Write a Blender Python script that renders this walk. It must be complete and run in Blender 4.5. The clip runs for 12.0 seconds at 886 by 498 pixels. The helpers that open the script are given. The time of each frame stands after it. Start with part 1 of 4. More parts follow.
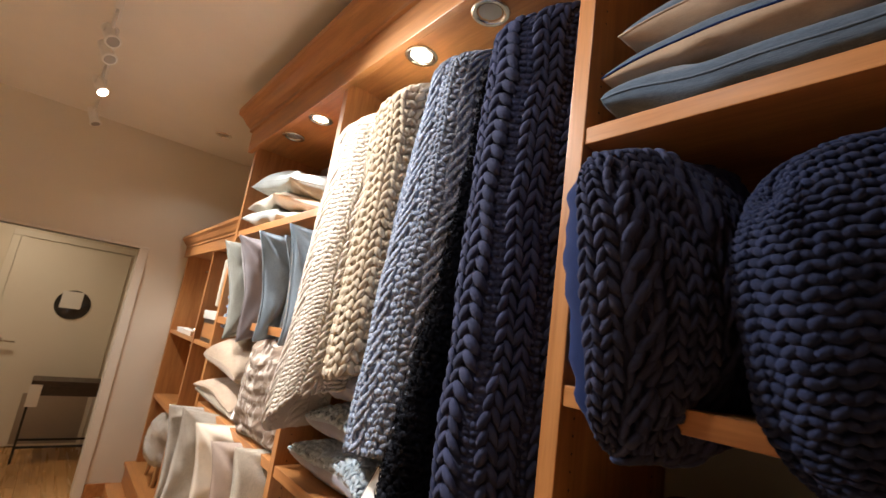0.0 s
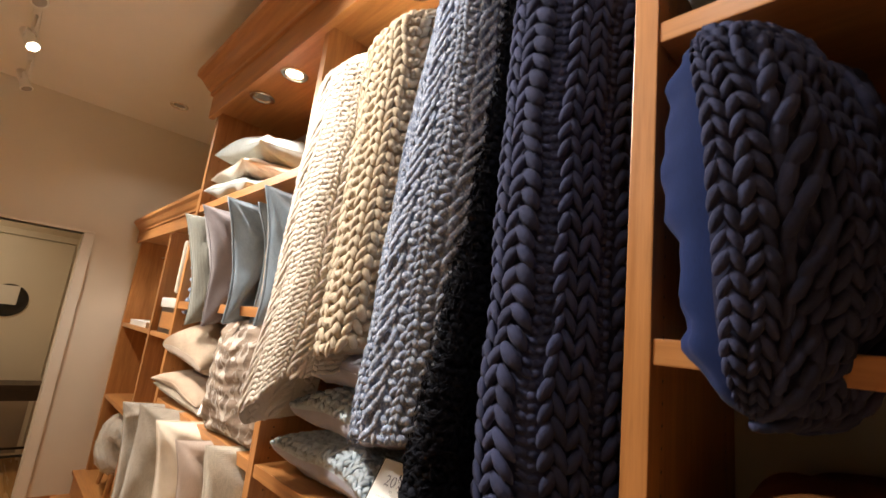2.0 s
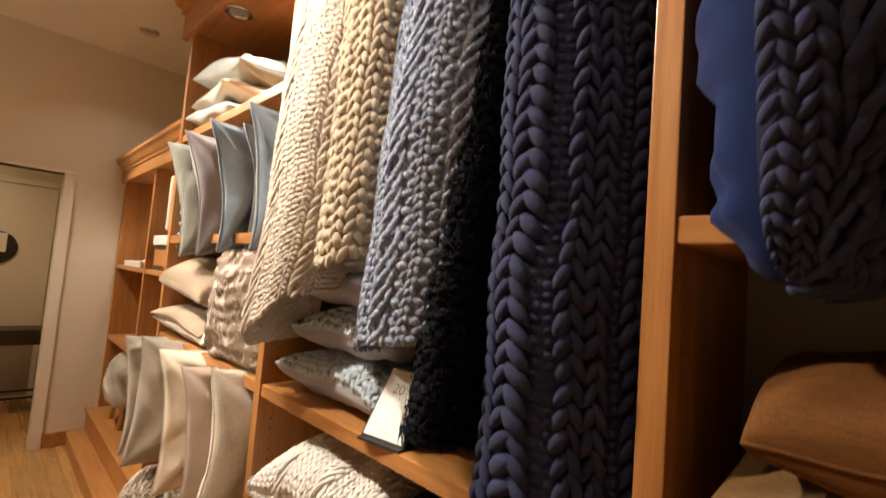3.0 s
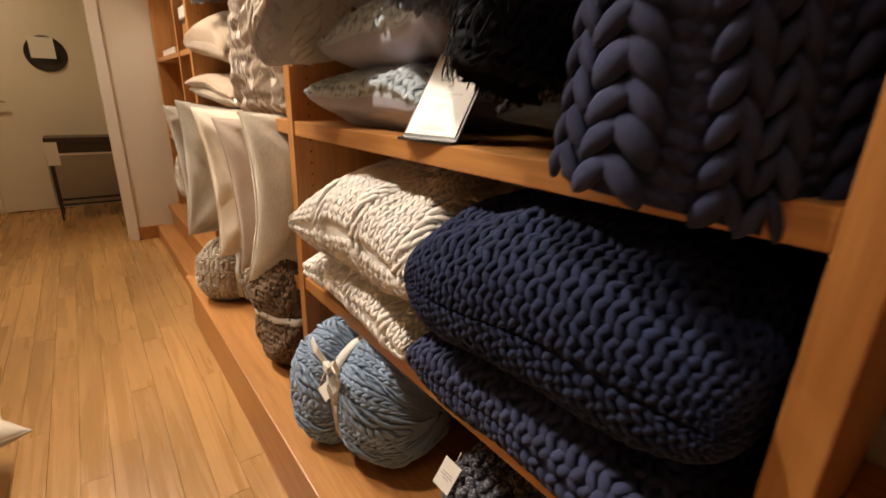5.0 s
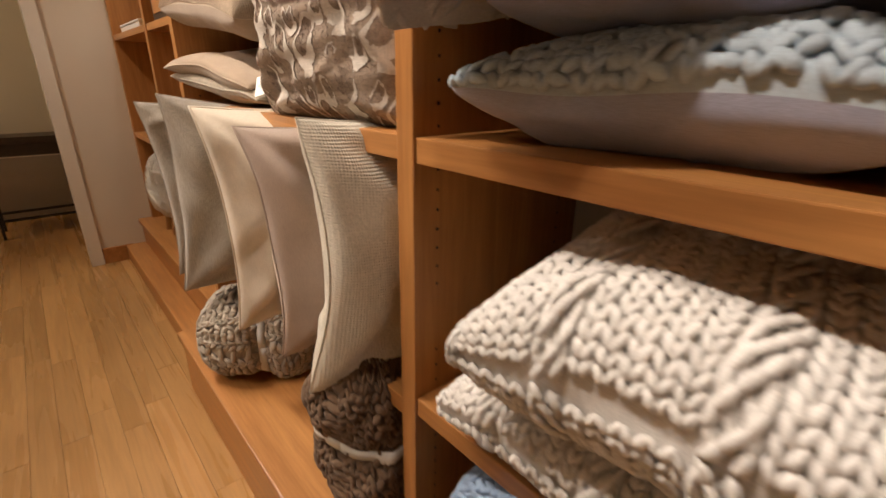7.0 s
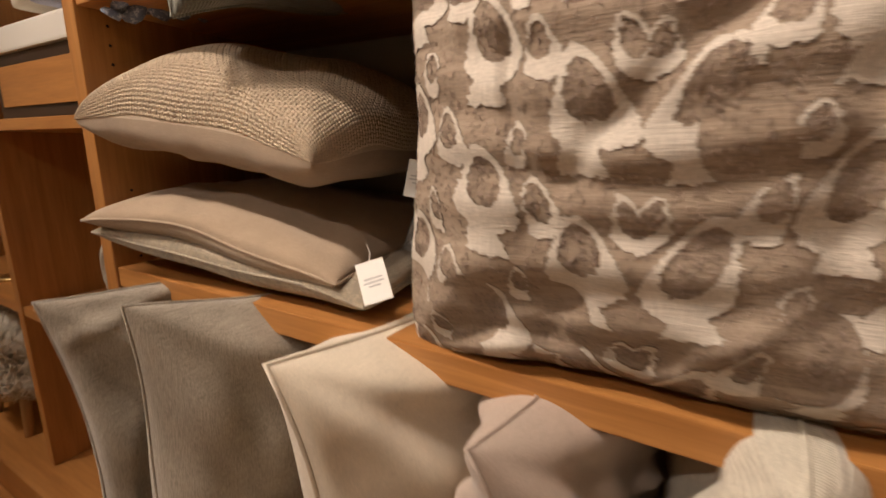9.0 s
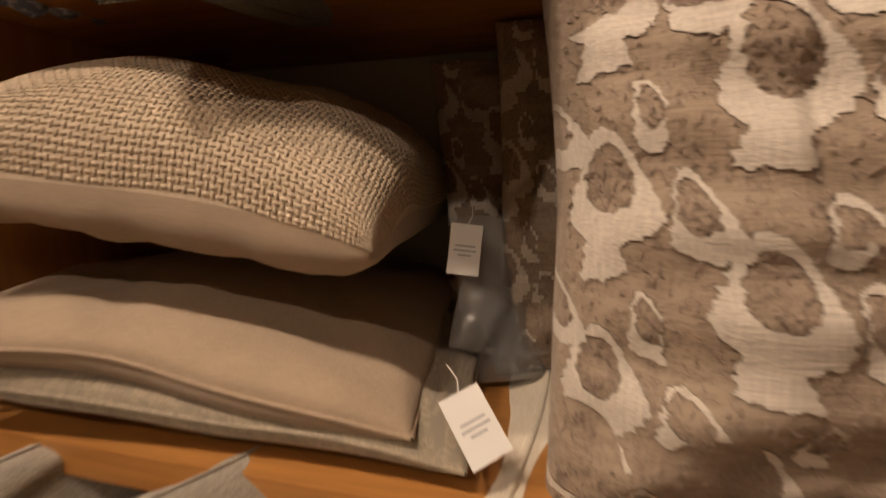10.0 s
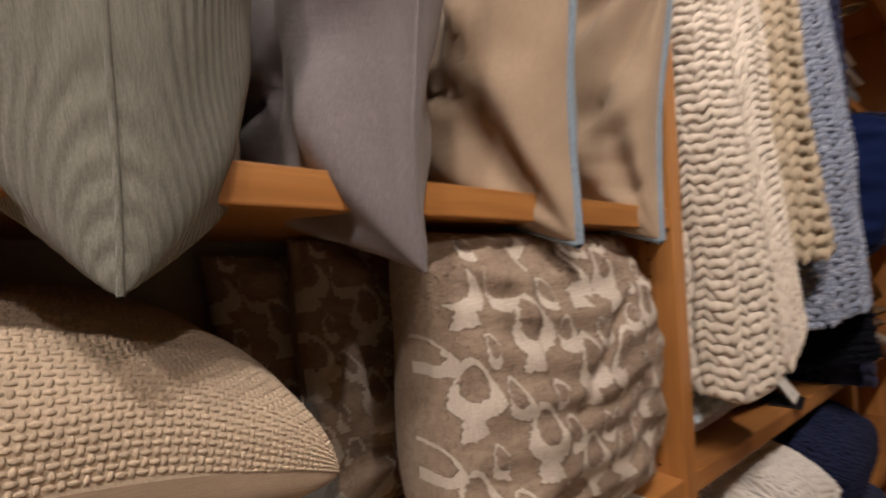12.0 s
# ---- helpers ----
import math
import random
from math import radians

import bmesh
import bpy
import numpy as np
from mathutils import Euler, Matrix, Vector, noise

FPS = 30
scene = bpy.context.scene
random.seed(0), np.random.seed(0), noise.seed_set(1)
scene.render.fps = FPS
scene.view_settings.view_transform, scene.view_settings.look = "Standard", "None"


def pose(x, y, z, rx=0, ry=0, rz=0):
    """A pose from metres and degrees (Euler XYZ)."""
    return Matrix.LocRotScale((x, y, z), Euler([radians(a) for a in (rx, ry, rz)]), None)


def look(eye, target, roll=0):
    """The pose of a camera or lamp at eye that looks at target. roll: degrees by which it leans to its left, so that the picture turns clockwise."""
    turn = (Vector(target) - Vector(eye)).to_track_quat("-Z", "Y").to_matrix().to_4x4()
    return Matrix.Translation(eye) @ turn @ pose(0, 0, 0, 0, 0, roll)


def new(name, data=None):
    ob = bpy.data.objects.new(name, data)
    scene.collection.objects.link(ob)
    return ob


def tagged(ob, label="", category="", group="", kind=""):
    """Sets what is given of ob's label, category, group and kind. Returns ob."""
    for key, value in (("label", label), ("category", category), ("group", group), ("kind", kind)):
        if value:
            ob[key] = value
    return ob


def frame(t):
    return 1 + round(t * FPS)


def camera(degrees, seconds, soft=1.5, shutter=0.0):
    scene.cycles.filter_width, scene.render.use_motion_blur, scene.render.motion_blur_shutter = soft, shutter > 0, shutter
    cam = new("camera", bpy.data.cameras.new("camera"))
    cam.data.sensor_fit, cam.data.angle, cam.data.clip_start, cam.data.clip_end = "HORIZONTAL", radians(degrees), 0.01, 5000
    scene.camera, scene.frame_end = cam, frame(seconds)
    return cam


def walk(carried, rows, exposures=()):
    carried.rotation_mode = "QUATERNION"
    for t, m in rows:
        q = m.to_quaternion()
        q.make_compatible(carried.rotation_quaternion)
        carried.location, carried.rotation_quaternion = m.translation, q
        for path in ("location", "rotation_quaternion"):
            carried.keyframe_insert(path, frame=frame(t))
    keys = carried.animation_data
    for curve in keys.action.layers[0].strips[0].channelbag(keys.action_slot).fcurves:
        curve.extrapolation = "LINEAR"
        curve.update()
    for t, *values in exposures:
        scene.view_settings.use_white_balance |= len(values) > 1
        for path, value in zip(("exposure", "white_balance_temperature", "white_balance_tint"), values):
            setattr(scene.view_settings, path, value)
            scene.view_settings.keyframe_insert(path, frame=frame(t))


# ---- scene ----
cam = camera(88.6, 12.0, 1.5, 0.5)
METRES, EYE, TILT, LEAN, TURN = 3.05, 1.635, 0.0, 0.0, -39.0
ROWS = [
    (0.0, 0.0, 0.0, 0.0, -1.61, 11.32, -8.09),
    (0.5, -0.0165, 0.0313, -0.0002, -3.83, 13.0, -7.68),
    (1.0, -0.028, 0.0551, -0.007, -5.2, 13.69, -7.27),
    (1.5, -0.0352, 0.0672, -0.0148, -5.61, 13.01, -6.91),
    (2.0, -0.0365, 0.077, -0.0273, -5.78, 11.04, -6.38),
    (2.5, -0.0376, 0.0872, -0.0377, -6.03, 8.12, -5.48),
    (3.0, -0.0391, 0.098, -0.0528, -6.34, 3.78, -4.55),
    (3.5, -0.0368, 0.1148, -0.072, -5.79, -1.55, -3.64),
    (5.5, -0.0474, 0.2306, -0.1633, 2.07, -20.71, -1.36),
    (6.0, -0.0912, 0.2901, -0.1591, 0.95, -20.96, -0.85),
    (6.5, -0.1241, 0.3333, -0.1538, -0.38, -21.19, -0.87),
    (8.5, -0.2922, 0.5398, -0.1218, -15.21, -15.35, -0.38),
    (9.0, -0.3238, 0.5818, -0.1026, -20.74, -12.84, -0.3),
    (9.5, -0.3459, 0.6242, -0.1018, -26.58, -11.5, -0.0),
    (10.0, -0.3588, 0.6762, -0.0916, -36.28, -9.27, 0.8),
    (10.5, -0.3674, 0.7038, -0.0876, -46.36, -8.02, 0.56),
    (11.0, -0.387, 0.7293, -0.0743, -63.3, -4.51, 1.01),
    (11.5, -0.4149, 0.742, -0.0571, -78.03, -0.29, 1.37),
    (12.0, -0.4503, 0.7394, -0.0487, -88.54, 2.62, 1.97),
]
walk(cam, [(t, pose(0, 0, EYE, TILT, LEAN, TURN) @ pose(METRES * x, METRES * y, METRES * z, 90 + pitch, roll, yaw)) for t, x, y, z, yaw, pitch, roll in ROWS],
     exposures=((0.0, 0.56, 5500, 10), (1.5, 0.55, 5800, 10), (2.5, 0.52, 6150, 10), (3.5, 0.48, 6600, 12), (5.5, 0.37, 6500, 11), (6.5, 0.10, 6300, 14),
                (8.5, -0.36, 6400, 12), (9.5, -0.9, 7000, 20), (10.0, -1.04, 7400, 20), (10.5, -0.95, 7300, 20), (11.0, -0.65, 6800, 16), (11.5, -0.85, 6200, 18), (12.0, -1.15, 6200, 17)))

# ---- light ----
world = bpy.data.worlds.new("world")
scene.world = world
world.use_nodes = True
world.node_tree.nodes["Background"].inputs[0].default_value = (1.0, 0.75, 0.5, 1)
world.node_tree.nodes["Background"].inputs[1].default_value = 0.02
WARM = (1.0, 0.86, 0.69)


def spot(name, eye, target, watts, degrees, blend=0.5, size=0.04, colour=WARM):
    data = bpy.data.lights.new(name, "SPOT")
    data.energy, data.spot_size, data.spot_blend, data.shadow_soft_size, data.color = watts, radians(degrees), blend, size, colour
    ob = new(name, data)
    ob.matrix_world = look(eye, target)
    return ob


TRACK_X, CEIL = -0.10, 3.07
HEADS = [(4.25, (0.8, 3.7, 0.9)), (3.55, (0.85, 2.3, 1.0)), (3.0, (0.8, 1.75, 1.0)), (2.78, (0.78, 1.2, 0.9)), (1.8, (0.72, 1.05, 1.9)), (0.6, (0.75, 0.4, 1.9))]
WATTS = [125, 95, 100, 82, 140, 12]
for (hy, aim), watts in zip(HEADS, WATTS):
    way = (Vector(aim) - Vector((TRACK_X, hy, CEIL - 0.17))).normalized()
    spot("track_lamp", Vector((TRACK_X, hy, CEIL - 0.17)) + way * 0.085, aim, watts, 85, 0.9)
SOFFIT_SPOTS = [(-0.26, False), (0.10, False), (0.96, False), (1.32, True), (2.19, True), (2.55, False)]
for sy, lit in SOFFIT_SPOTS:
    if lit:
        spot("soffit_lamp", (0.83, sy, 2.655), (0.66, sy, 1.0), 26, 110, 0.6, 0.03)
# Only (0.76, 4.1) is a known fitting; the others are added, unseen fill lamps
DOWN_AND_FILL = [(0.76, 4.1), (-2.6, 3.6), (-1.4, 2.6), (-1.6, -1.6), (-2.6, 1.2)]
for dx, dy in DOWN_AND_FILL:
    if dx == -1.4:  # an added lamp with no known fitting, turned to brighten the cushion bay
        spot("ceiling_and_fill_lamp", (dx, dy, CEIL - 0.012), (0.80, 2.70, 1.15), 160, 48, 0.6, 0.05)
        continue
    spot("ceiling_and_fill_lamp", (dx, dy, CEIL - 0.012), (dx, dy, 0), 130 if dy == 1.2 else 225 if dx < 0 else 6, 84 if dx < 0 else 120, 0.5, 0.05)
for cy in (3.4, 4.28):
    spot("cubby_lamp", (0.95, cy, 2.05), (0.93, cy, 0), 5, 110, 0.6, 0.02)
# An added warm fill without a fitting, to brighten the next room
spot("next_room_fill", (-0.5, 5.5, 2.73), (-0.5, 5.5, 0), 42, 150, 0.9, 0.08, (1.0, 0.72, 0.42))


# ---- materials ----
def material(name):
    m = bpy.data.materials.new(name)
    m.use_nodes = True
    return m, m.node_tree.nodes, m.node_tree.links, m.node_tree.nodes["Principled BSDF"]


def mix_colour(nodes, links, fac, a, b):
    n = nodes.new("ShaderNodeMix")
    n.data_type = "RGBA"
    n.inputs[6].default_value, n.inputs[7].default_value = (*a, 1), (*b, 1)
    links.new(fac, n.inputs[0])
    return n


def coords(nodes, links, scale=(1, 1, 1), source="Object"):
    tc, mp = nodes.new("ShaderNodeTexCoord"), nodes.new("ShaderNodeMapping")
    mp.inputs["Scale"].default_value = scale
    links.new(tc.outputs[source], mp.inputs["Vector"])
    return mp.outputs[0]


def noise_tex(nodes, links, vec, scale, detail=3, rough=0.55, distortion=0.0):
    n = nodes.new("ShaderNodeTexNoise")
    n.inputs["Scale"].default_value, n.inputs["Detail"].default_value = scale, detail
    n.inputs["Roughness"].default_value, n.inputs["Distortion"].default_value = rough, distortion
    links.new(vec, n.inputs["Vector"])
    return n.outputs["Fac"]


def ramp(nodes, links, fac, lo, hi):
    r = nodes.new("ShaderNodeMapRange")
    r.inputs["From Min"].default_value, r.inputs["From Max"].default_value = lo, hi
    links.new(fac, r.inputs["Value"])
    return r.outputs[0]


def bump(nodes, links, bsdf, height, strength, distance, chain=None):
    b = nodes.new("ShaderNodeBump")
    b.inputs["Strength"].default_value, b.inputs["Distance"].default_value = strength, distance
    links.new(height, b.inputs["Height"])
    if chain:
        links.new(chain.outputs[0], b.inputs["Normal"])
    links.new(b.outputs[0], bsdf.inputs["Normal"])
    return b


def wood(name, dark, light, grain, rough=0.38, random_piece=0.0):
    """Straight-grained varnished wood; grain is the scale along x, y, z."""
    m, nodes, links, bsdf = material(name)
    vec = coords(nodes, links, grain, "Object")
    if random_piece:
        info = nodes.new("ShaderNodeObjectInfo")
        add = nodes.new("ShaderNodeVectorMath")
        mul = nodes.new("ShaderNodeMath")
        mul.operation, mul.inputs[1].default_value = "MULTIPLY", 37.0
        links.new(info.outputs["Random"], mul.inputs[0])
        links.new(vec, add.inputs[0])
        links.new(mul.outputs[0], add.inputs[1])
        vec = add.outputs[0]
    fine = noise_tex(nodes, links, vec, 14, 6, 0.6, 0.4)
    broad = noise_tex(nodes, links, vec, 2.3, 3, 0.5, 1.2)
    m1 = mix_colour(nodes, links, ramp(nodes, links, broad, 0.3, 0.7), dark, light)
    m2 = nodes.new("ShaderNodeMix")
    m2.data_type, m2.blend_type = "RGBA", "MULTIPLY"
    m2.inputs[0].default_value = 0.55
    links.new(m1.outputs[2], m2.inputs[6])
    tone = nodes.new("ShaderNodeValToRGB")
    tone.color_ramp.elements[0].color, tone.color_ramp.elements[1].color = (0.72, 0.68, 0.64, 1), (1.08, 1.08, 1.08, 1)
    tone.color_ramp.elements[0].position, tone.color_ramp.elements[1].position = 0.3, 0.65
    links.new(fine, tone.inputs[0])
    links.new(tone.outputs[0], m2.inputs[7])
    out = m2.outputs[2]
    if random_piece:
        hsv = nodes.new("ShaderNodeHueSaturation")
        mr = nodes.new("ShaderNodeMapRange")
        mr.inputs["To Min"].default_value, mr.inputs["To Max"].default_value = 1 - random_piece, 1 + random_piece
        links.new(info.outputs["Random"], mr.inputs["Value"])
        links.new(mr.outputs[0], hsv.inputs["Value"])
        links.new(out, hsv.inputs["Color"])
        out = hsv.outputs[0]
    links.new(out, bsdf.inputs["Base Color"])
    mr = nodes.new("ShaderNodeMapRange")
    mr.inputs["To Min"].default_value, mr.inputs["To Max"].default_value = rough - 0.08, rough + 0.12
    links.new(broad, mr.inputs["Value"])
    links.new(mr.outputs[0], bsdf.inputs["Roughness"])
    bump(nodes, links, bsdf, fine, 0.12, 0.001)
    return m


def paint(name, colour, rough=0.6, vary=0.06, grain=180):
    m, nodes, links, bsdf = material(name)
    vec = coords(nodes, links)
    blot = noise_tex(nodes, links, vec, 1.7, 4)
    a, b = [c * (1 - vary) for c in colour], [min(1, c * (1 + vary)) for c in colour]
    links.new(mix_colour(nodes, links, blot, a, b).outputs[2], bsdf.inputs["Base Color"])
    bsdf.inputs["Roughness"].default_value = rough
    bump(nodes, links, bsdf, noise_tex(nodes, links, vec, grain, 2), 0.08, 0.001)
    return m


def metal(name, colour, rough=0.25):
    m, nodes, links, bsdf = material(name)
    bsdf.inputs["Base Color"].default_value, bsdf.inputs["Metallic"].default_value = (*colour, 1), 1
    mr = nodes.new("ShaderNodeMapRange")
    mr.inputs["To Min"].default_value, mr.inputs["To Max"].default_value = rough * 0.7, rough * 1.4
    links.new(noise_tex(nodes, links, coords(nodes, links), 40, 3), mr.inputs["Value"])
    links.new(mr.outputs[0], bsdf.inputs["Roughness"])
    return m


def plain(name, colour, rough=0.5, emit=None):
    m, nodes, links, bsdf = material(name)
    bsdf.inputs["Base Color"].default_value, bsdf.inputs["Roughness"].default_value = (*colour, 1), rough
    if emit:
        bsdf.inputs["Emission Color"].default_value, bsdf.inputs["Emission Strength"].default_value = (*emit[0], 1), emit[1]
    return m


def woven(name, colour, thread=900, depth=0.25, vary=0.18, stripe=0.0, sheen=0.25, second=None, ribs=()):
    """Woven cloth: crossing threads, slubs and a soft mottling."""
    m, nodes, links, bsdf = material(name)
    vec = coords(nodes, links)
    long_x, long_y = coords(nodes, links, (0.06, 1, 1)), coords(nodes, links, (1, 0.06, 1))
    tx, ty = noise_tex(nodes, links, long_x, thread, 2), noise_tex(nodes, links, long_y, thread, 2)
    both = nodes.new("ShaderNodeMath")
    both.operation = "ADD"
    links.new(tx, both.inputs[0])
    links.new(ty, both.inputs[1])
    mott = noise_tex(nodes, links, vec, 14, 4)
    slub = noise_tex(nodes, links, coords(nodes, links, (0.12, 1, 1)), 120, 3)
    dark, light = [c * (1 - vary) for c in colour], [min(1, c * (1 + vary)) for c in colour]
    base = mix_colour(nodes, links, ramp(nodes, links, both.outputs[0], 0.75, 1.25), dark, light)
    over = nodes.new("ShaderNodeMix")
    over.data_type, over.blend_type = "RGBA", "MULTIPLY"
    over.inputs[0].default_value = 0.5
    tint = mix_colour(nodes, links, ramp(nodes, links, mott, 0.3, 0.7), (0.8, 0.8, 0.8), (1.08, 1.08, 1.08))
    links.new(base.outputs[2], over.inputs[6])
    links.new(tint.outputs[2], over.inputs[7])
    out = over.outputs[2]
    if second:
        mx = mix_colour(nodes, links, ramp(nodes, links, slub, 0.48, 0.6), colour, second)
        links.new(out, mx.inputs[6])
        out = mx.outputs[2]
    links.new(out, bsdf.inputs["Base Color"])
    bsdf.inputs["Roughness"].default_value = 0.88
    bsdf.inputs["Specular IOR Level"].default_value = 0.2
    bsdf.inputs["Sheen Weight"].default_value = sheen
    bsdf.inputs["Sheen Roughness"].default_value = 0.5
    b1 = bump(nodes, links, bsdf, both.outputs[0], depth, 0.0012)
    b1 = bump(nodes, links, bsdf, slub, depth, 0.0015, b1)
    for axis, scale, strength in ribs:
        wv = nodes.new("ShaderNodeTexWave")
        wv.bands_direction = axis
        wv.inputs["Scale"].default_value, wv.inputs["Distortion"].default_value = scale, 0.5
        wv.inputs["Detail"].default_value, wv.inputs["Detail Scale"].default_value = 2, 1.5
        links.new(vec, wv.inputs["Vector"])
        b1 = bump(nodes, links, bsdf, wv.outputs["Fac"], strength, 0.003, b1)
    return m


def yarn(name, colour, vary=0.25, fleck=None, fuzz=0.12):
    """Chunky yarn: each stitch a little different, with fine twisted fibre."""
    m, nodes, links, bsdf = material(name)
    geo = nodes.new("ShaderNodeNewGeometry")
    vec = coords(nodes, links)
    fibre = noise_tex(nodes, links, vec, 420, 4, 0.7)
    patch = noise_tex(nodes, links, vec, 9, 3)
    dark, light = [c * (1 - vary) for c in colour], [min(1, c * (1 + vary)) for c in colour]
    base = mix_colour(nodes, links, geo.outputs["Random Per Island"], dark, light)
    out = base.outputs[2]
    if fleck:
        f = mix_colour(nodes, links, ramp(nodes, links, noise_tex(nodes, links, vec, 170, 2), 0.5, 0.62), colour, fleck)
        links.new(out, f.inputs[6])
        out = f.outputs[2]
    over = nodes.new("ShaderNodeMix")
    over.data_type, over.blend_type = "RGBA", "MULTIPLY"
    over.inputs[0].default_value = 0.7
    t = mix_colour(nodes, links, ramp(nodes, links, fibre, 0.3, 0.7), (0.7, 0.7, 0.7), (1.15, 1.15, 1.15))
    links.new(out, over.inputs[6])
    links.new(t.outputs[2], over.inputs[7])
    links.new(over.outputs[2], bsdf.inputs["Base Color"])
    bsdf.inputs["Roughness"].default_value = 0.92
    bsdf.inputs["Specular IOR Level"].default_value = 0.2
    bsdf.inputs["Sheen Weight"].default_value = fuzz
    bsdf.inputs["Sheen Roughness"].default_value = 0.6
    bump(nodes, links, bsdf, fibre, 0.5, 0.002)
    return m


CHERRY_Y = wood("cherry_along_y", (0.37, 0.155, 0.042), (0.52, 0.245, 0.075), (9, 0.55, 9))
CHERRY_Z = wood("cherry_upright", (0.37, 0.155, 0.042), (0.52, 0.245, 0.075), (9, 9, 0.55))
OAK = wood("oak_strip", (0.40, 0.215, 0.072), (0.49, 0.275, 0.097), (7, 0.35, 7), 0.26, 0.12)
JOINT = wood("oak_joint", (0.14, 0.07, 0.025), (0.2, 0.1, 0.04), (7, 0.5, 7))
WALL = paint("cream_wall_paint", (0.72, 0.66, 0.55))
CEILING = paint("ceiling_paint", (0.80, 0.76, 0.69), 0.75)
TRIM = paint("gloss_white_trim", (0.78, 0.74, 0.65), 0.35)
BACKING = paint("shelf_backing", (0.36, 0.335, 0.275), 0.6)
CHROME = metal("brushed_nickel", (0.75, 0.72, 0.66), 0.22)
BRASS = metal("aged_brass", (0.62, 0.45, 0.2), 0.3)
BLACK = plain("black_plastic", (0.012, 0.012, 0.014), 0.35)
WHITE_METAL = paint("white_enamel", (0.75, 0.73, 0.68), 0.4, 0.03)
PAPER = paint("white_card", (0.82, 0.81, 0.78), 0.55, 0.02, 400)
INK_PALE = plain("pale_grey_ink", (0.42, 0.42, 0.43), 0.6)
INK = plain("grey_ink", (0.10, 0.10, 0.11), 0.6)
GLOW = plain("lit_bulb", (1, 0.9, 0.7), 0.3, ((1.0, 0.84, 0.6), 14))
BULB_OFF = plain("unlit_bulb", (0.35, 0.33, 0.30), 0.15)
DARKWOOD = wood("dark_wood", (0.025, 0.014, 0.009), (0.05, 0.028, 0.018), (9, 0.6, 9))
PALEWOOD = wood("pale_turned_wood", (0.45, 0.27, 0.13), (0.6, 0.4, 0.2), (9, 9, 0.6))
RIBBON = woven("white_ribbon", (0.75, 0.73, 0.68), 1500, 0.1, 0.05)

STEEL = metal("scuffed_steel", (0.42, 0.40, 0.37), 0.42)
DARKGLASS = plain("dark_glass", (0.02, 0.018, 0.016), 0.08)
Y_FLEECE = yarn("white_fleece", (0.80, 0.75, 0.66), 0.08)
Y_CREAM = yarn("cream_yarn", (0.67, 0.61, 0.535), 0.10)
Y_IVORY = yarn("ivory_yarn", (0.74, 0.71, 0.675), 0.08)
Y_BEIGE = yarn("beige_yarn", (0.47, 0.395, 0.29), 0.14)
Y_DENIM = yarn("denim_yarn", (0.195, 0.24, 0.35), 0.2, (0.45, 0.50, 0.60), 0.08)
Y_NAVY = yarn("navy_yarn", (0.029, 0.035, 0.083), 0.22, None, 0.02)
Y_BLACK = yarn("black_navy_yarn", (0.004, 0.005, 0.011), 0.3, None, 0.0)
Y_MARINE = yarn("marine_yarn", (0.012, 0.018, 0.054), 0.2, None, 0.012)
Y_SKY = yarn("dusty_blue_yarn", (0.25, 0.34, 0.48), 0.12)
Y_PALE = yarn("pale_blue_yarn", (0.53, 0.62, 0.70), 0.10)
Y_STONE = yarn("stone_yarn", (0.50, 0.44, 0.36), 0.12)
Y_BROWN = yarn("brown_yarn", (0.17, 0.105, 0.062), 0.2)
Y_CHARCOAL = yarn("charcoal_yarn", (0.035, 0.037, 0.05), 0.3, (0.20, 0.20, 0.24), 0.05)
Y_WEAVE = yarn("oat_weave_yarn", (0.60, 0.495, 0.375), 0.10)
Y_TUFT = yarn("taupe_tuft", (0.35, 0.265, 0.215), 0.25)
F_TAUPE = woven("taupe_jacquard", (0.33, 0.255, 0.195), 500, 0.5, 0.2, 0.0, 0.1, (0.38, 0.30, 0.23))
F_IVORY = woven("ivory_jacquard", (0.62, 0.56, 0.49), 500, 0.5, 0.12, 0.0, 0.1)
F_NAVY = woven("navy_cotton", (0.004, 0.014, 0.075), 1400, 0.1, 0.18, 0.0, 0.02)
F_LAVENDER = woven("lavender_grey_cotton", (0.41, 0.42, 0.53), 1400, 0.12)
F_GREY = woven("grey_linen", (0.36, 0.32, 0.265), 700, 0.4, 0.25)
F_STONE = woven("stone_linen", (0.38, 0.32, 0.24), 700, 0.4, 0.25, 0.0, 0.25, (0.30, 0.26, 0.205))
F_TAN = woven("tan_linen", (0.40, 0.305, 0.22), 1000, 0.25, 0.1)
F_CREAM = woven("cream_linen", (0.72, 0.64, 0.52), 1000, 0.25, 0.1)
F_MAUVE = woven("taupe_mauve_cotton", (0.50, 0.405, 0.34), 1100, 0.25, 0.12)
F_OAT = woven("oat_textured_weave", (0.66, 0.61, 0.51), 500, 0.5, 0.15, 0.0, 0.2, None, (("Y", 62, 0.35), ("X", 75, 0.25)))
F_SAGE = woven("grey_green_ribbed", (0.22, 0.225, 0.195), 700, 0.4, 0.2, 0.0, 0.2, None, (("X", 68, 0.5),))
F_PLUM = woven("slate_mauve_linen", (0.21, 0.19, 0.205), 900, 0.35, 0.15)
F_BLUE = woven("chambray_blue", (0.25, 0.33, 0.42), 900, 0.3, 0.25)
F_DENIM = woven("slate_denim", (0.075, 0.11, 0.165), 700, 0.4, 0.3)
F_PALEBLUE = woven("pale_blue_linen", (0.45, 0.50, 0.50), 800, 0.3, 0.2)
F_MUSTARD = woven("mustard_weave", (0.17, 0.09, 0.026), 500, 0.5, 0.25, 0.0, 0.1, None, (("X", 60, 0.6),))
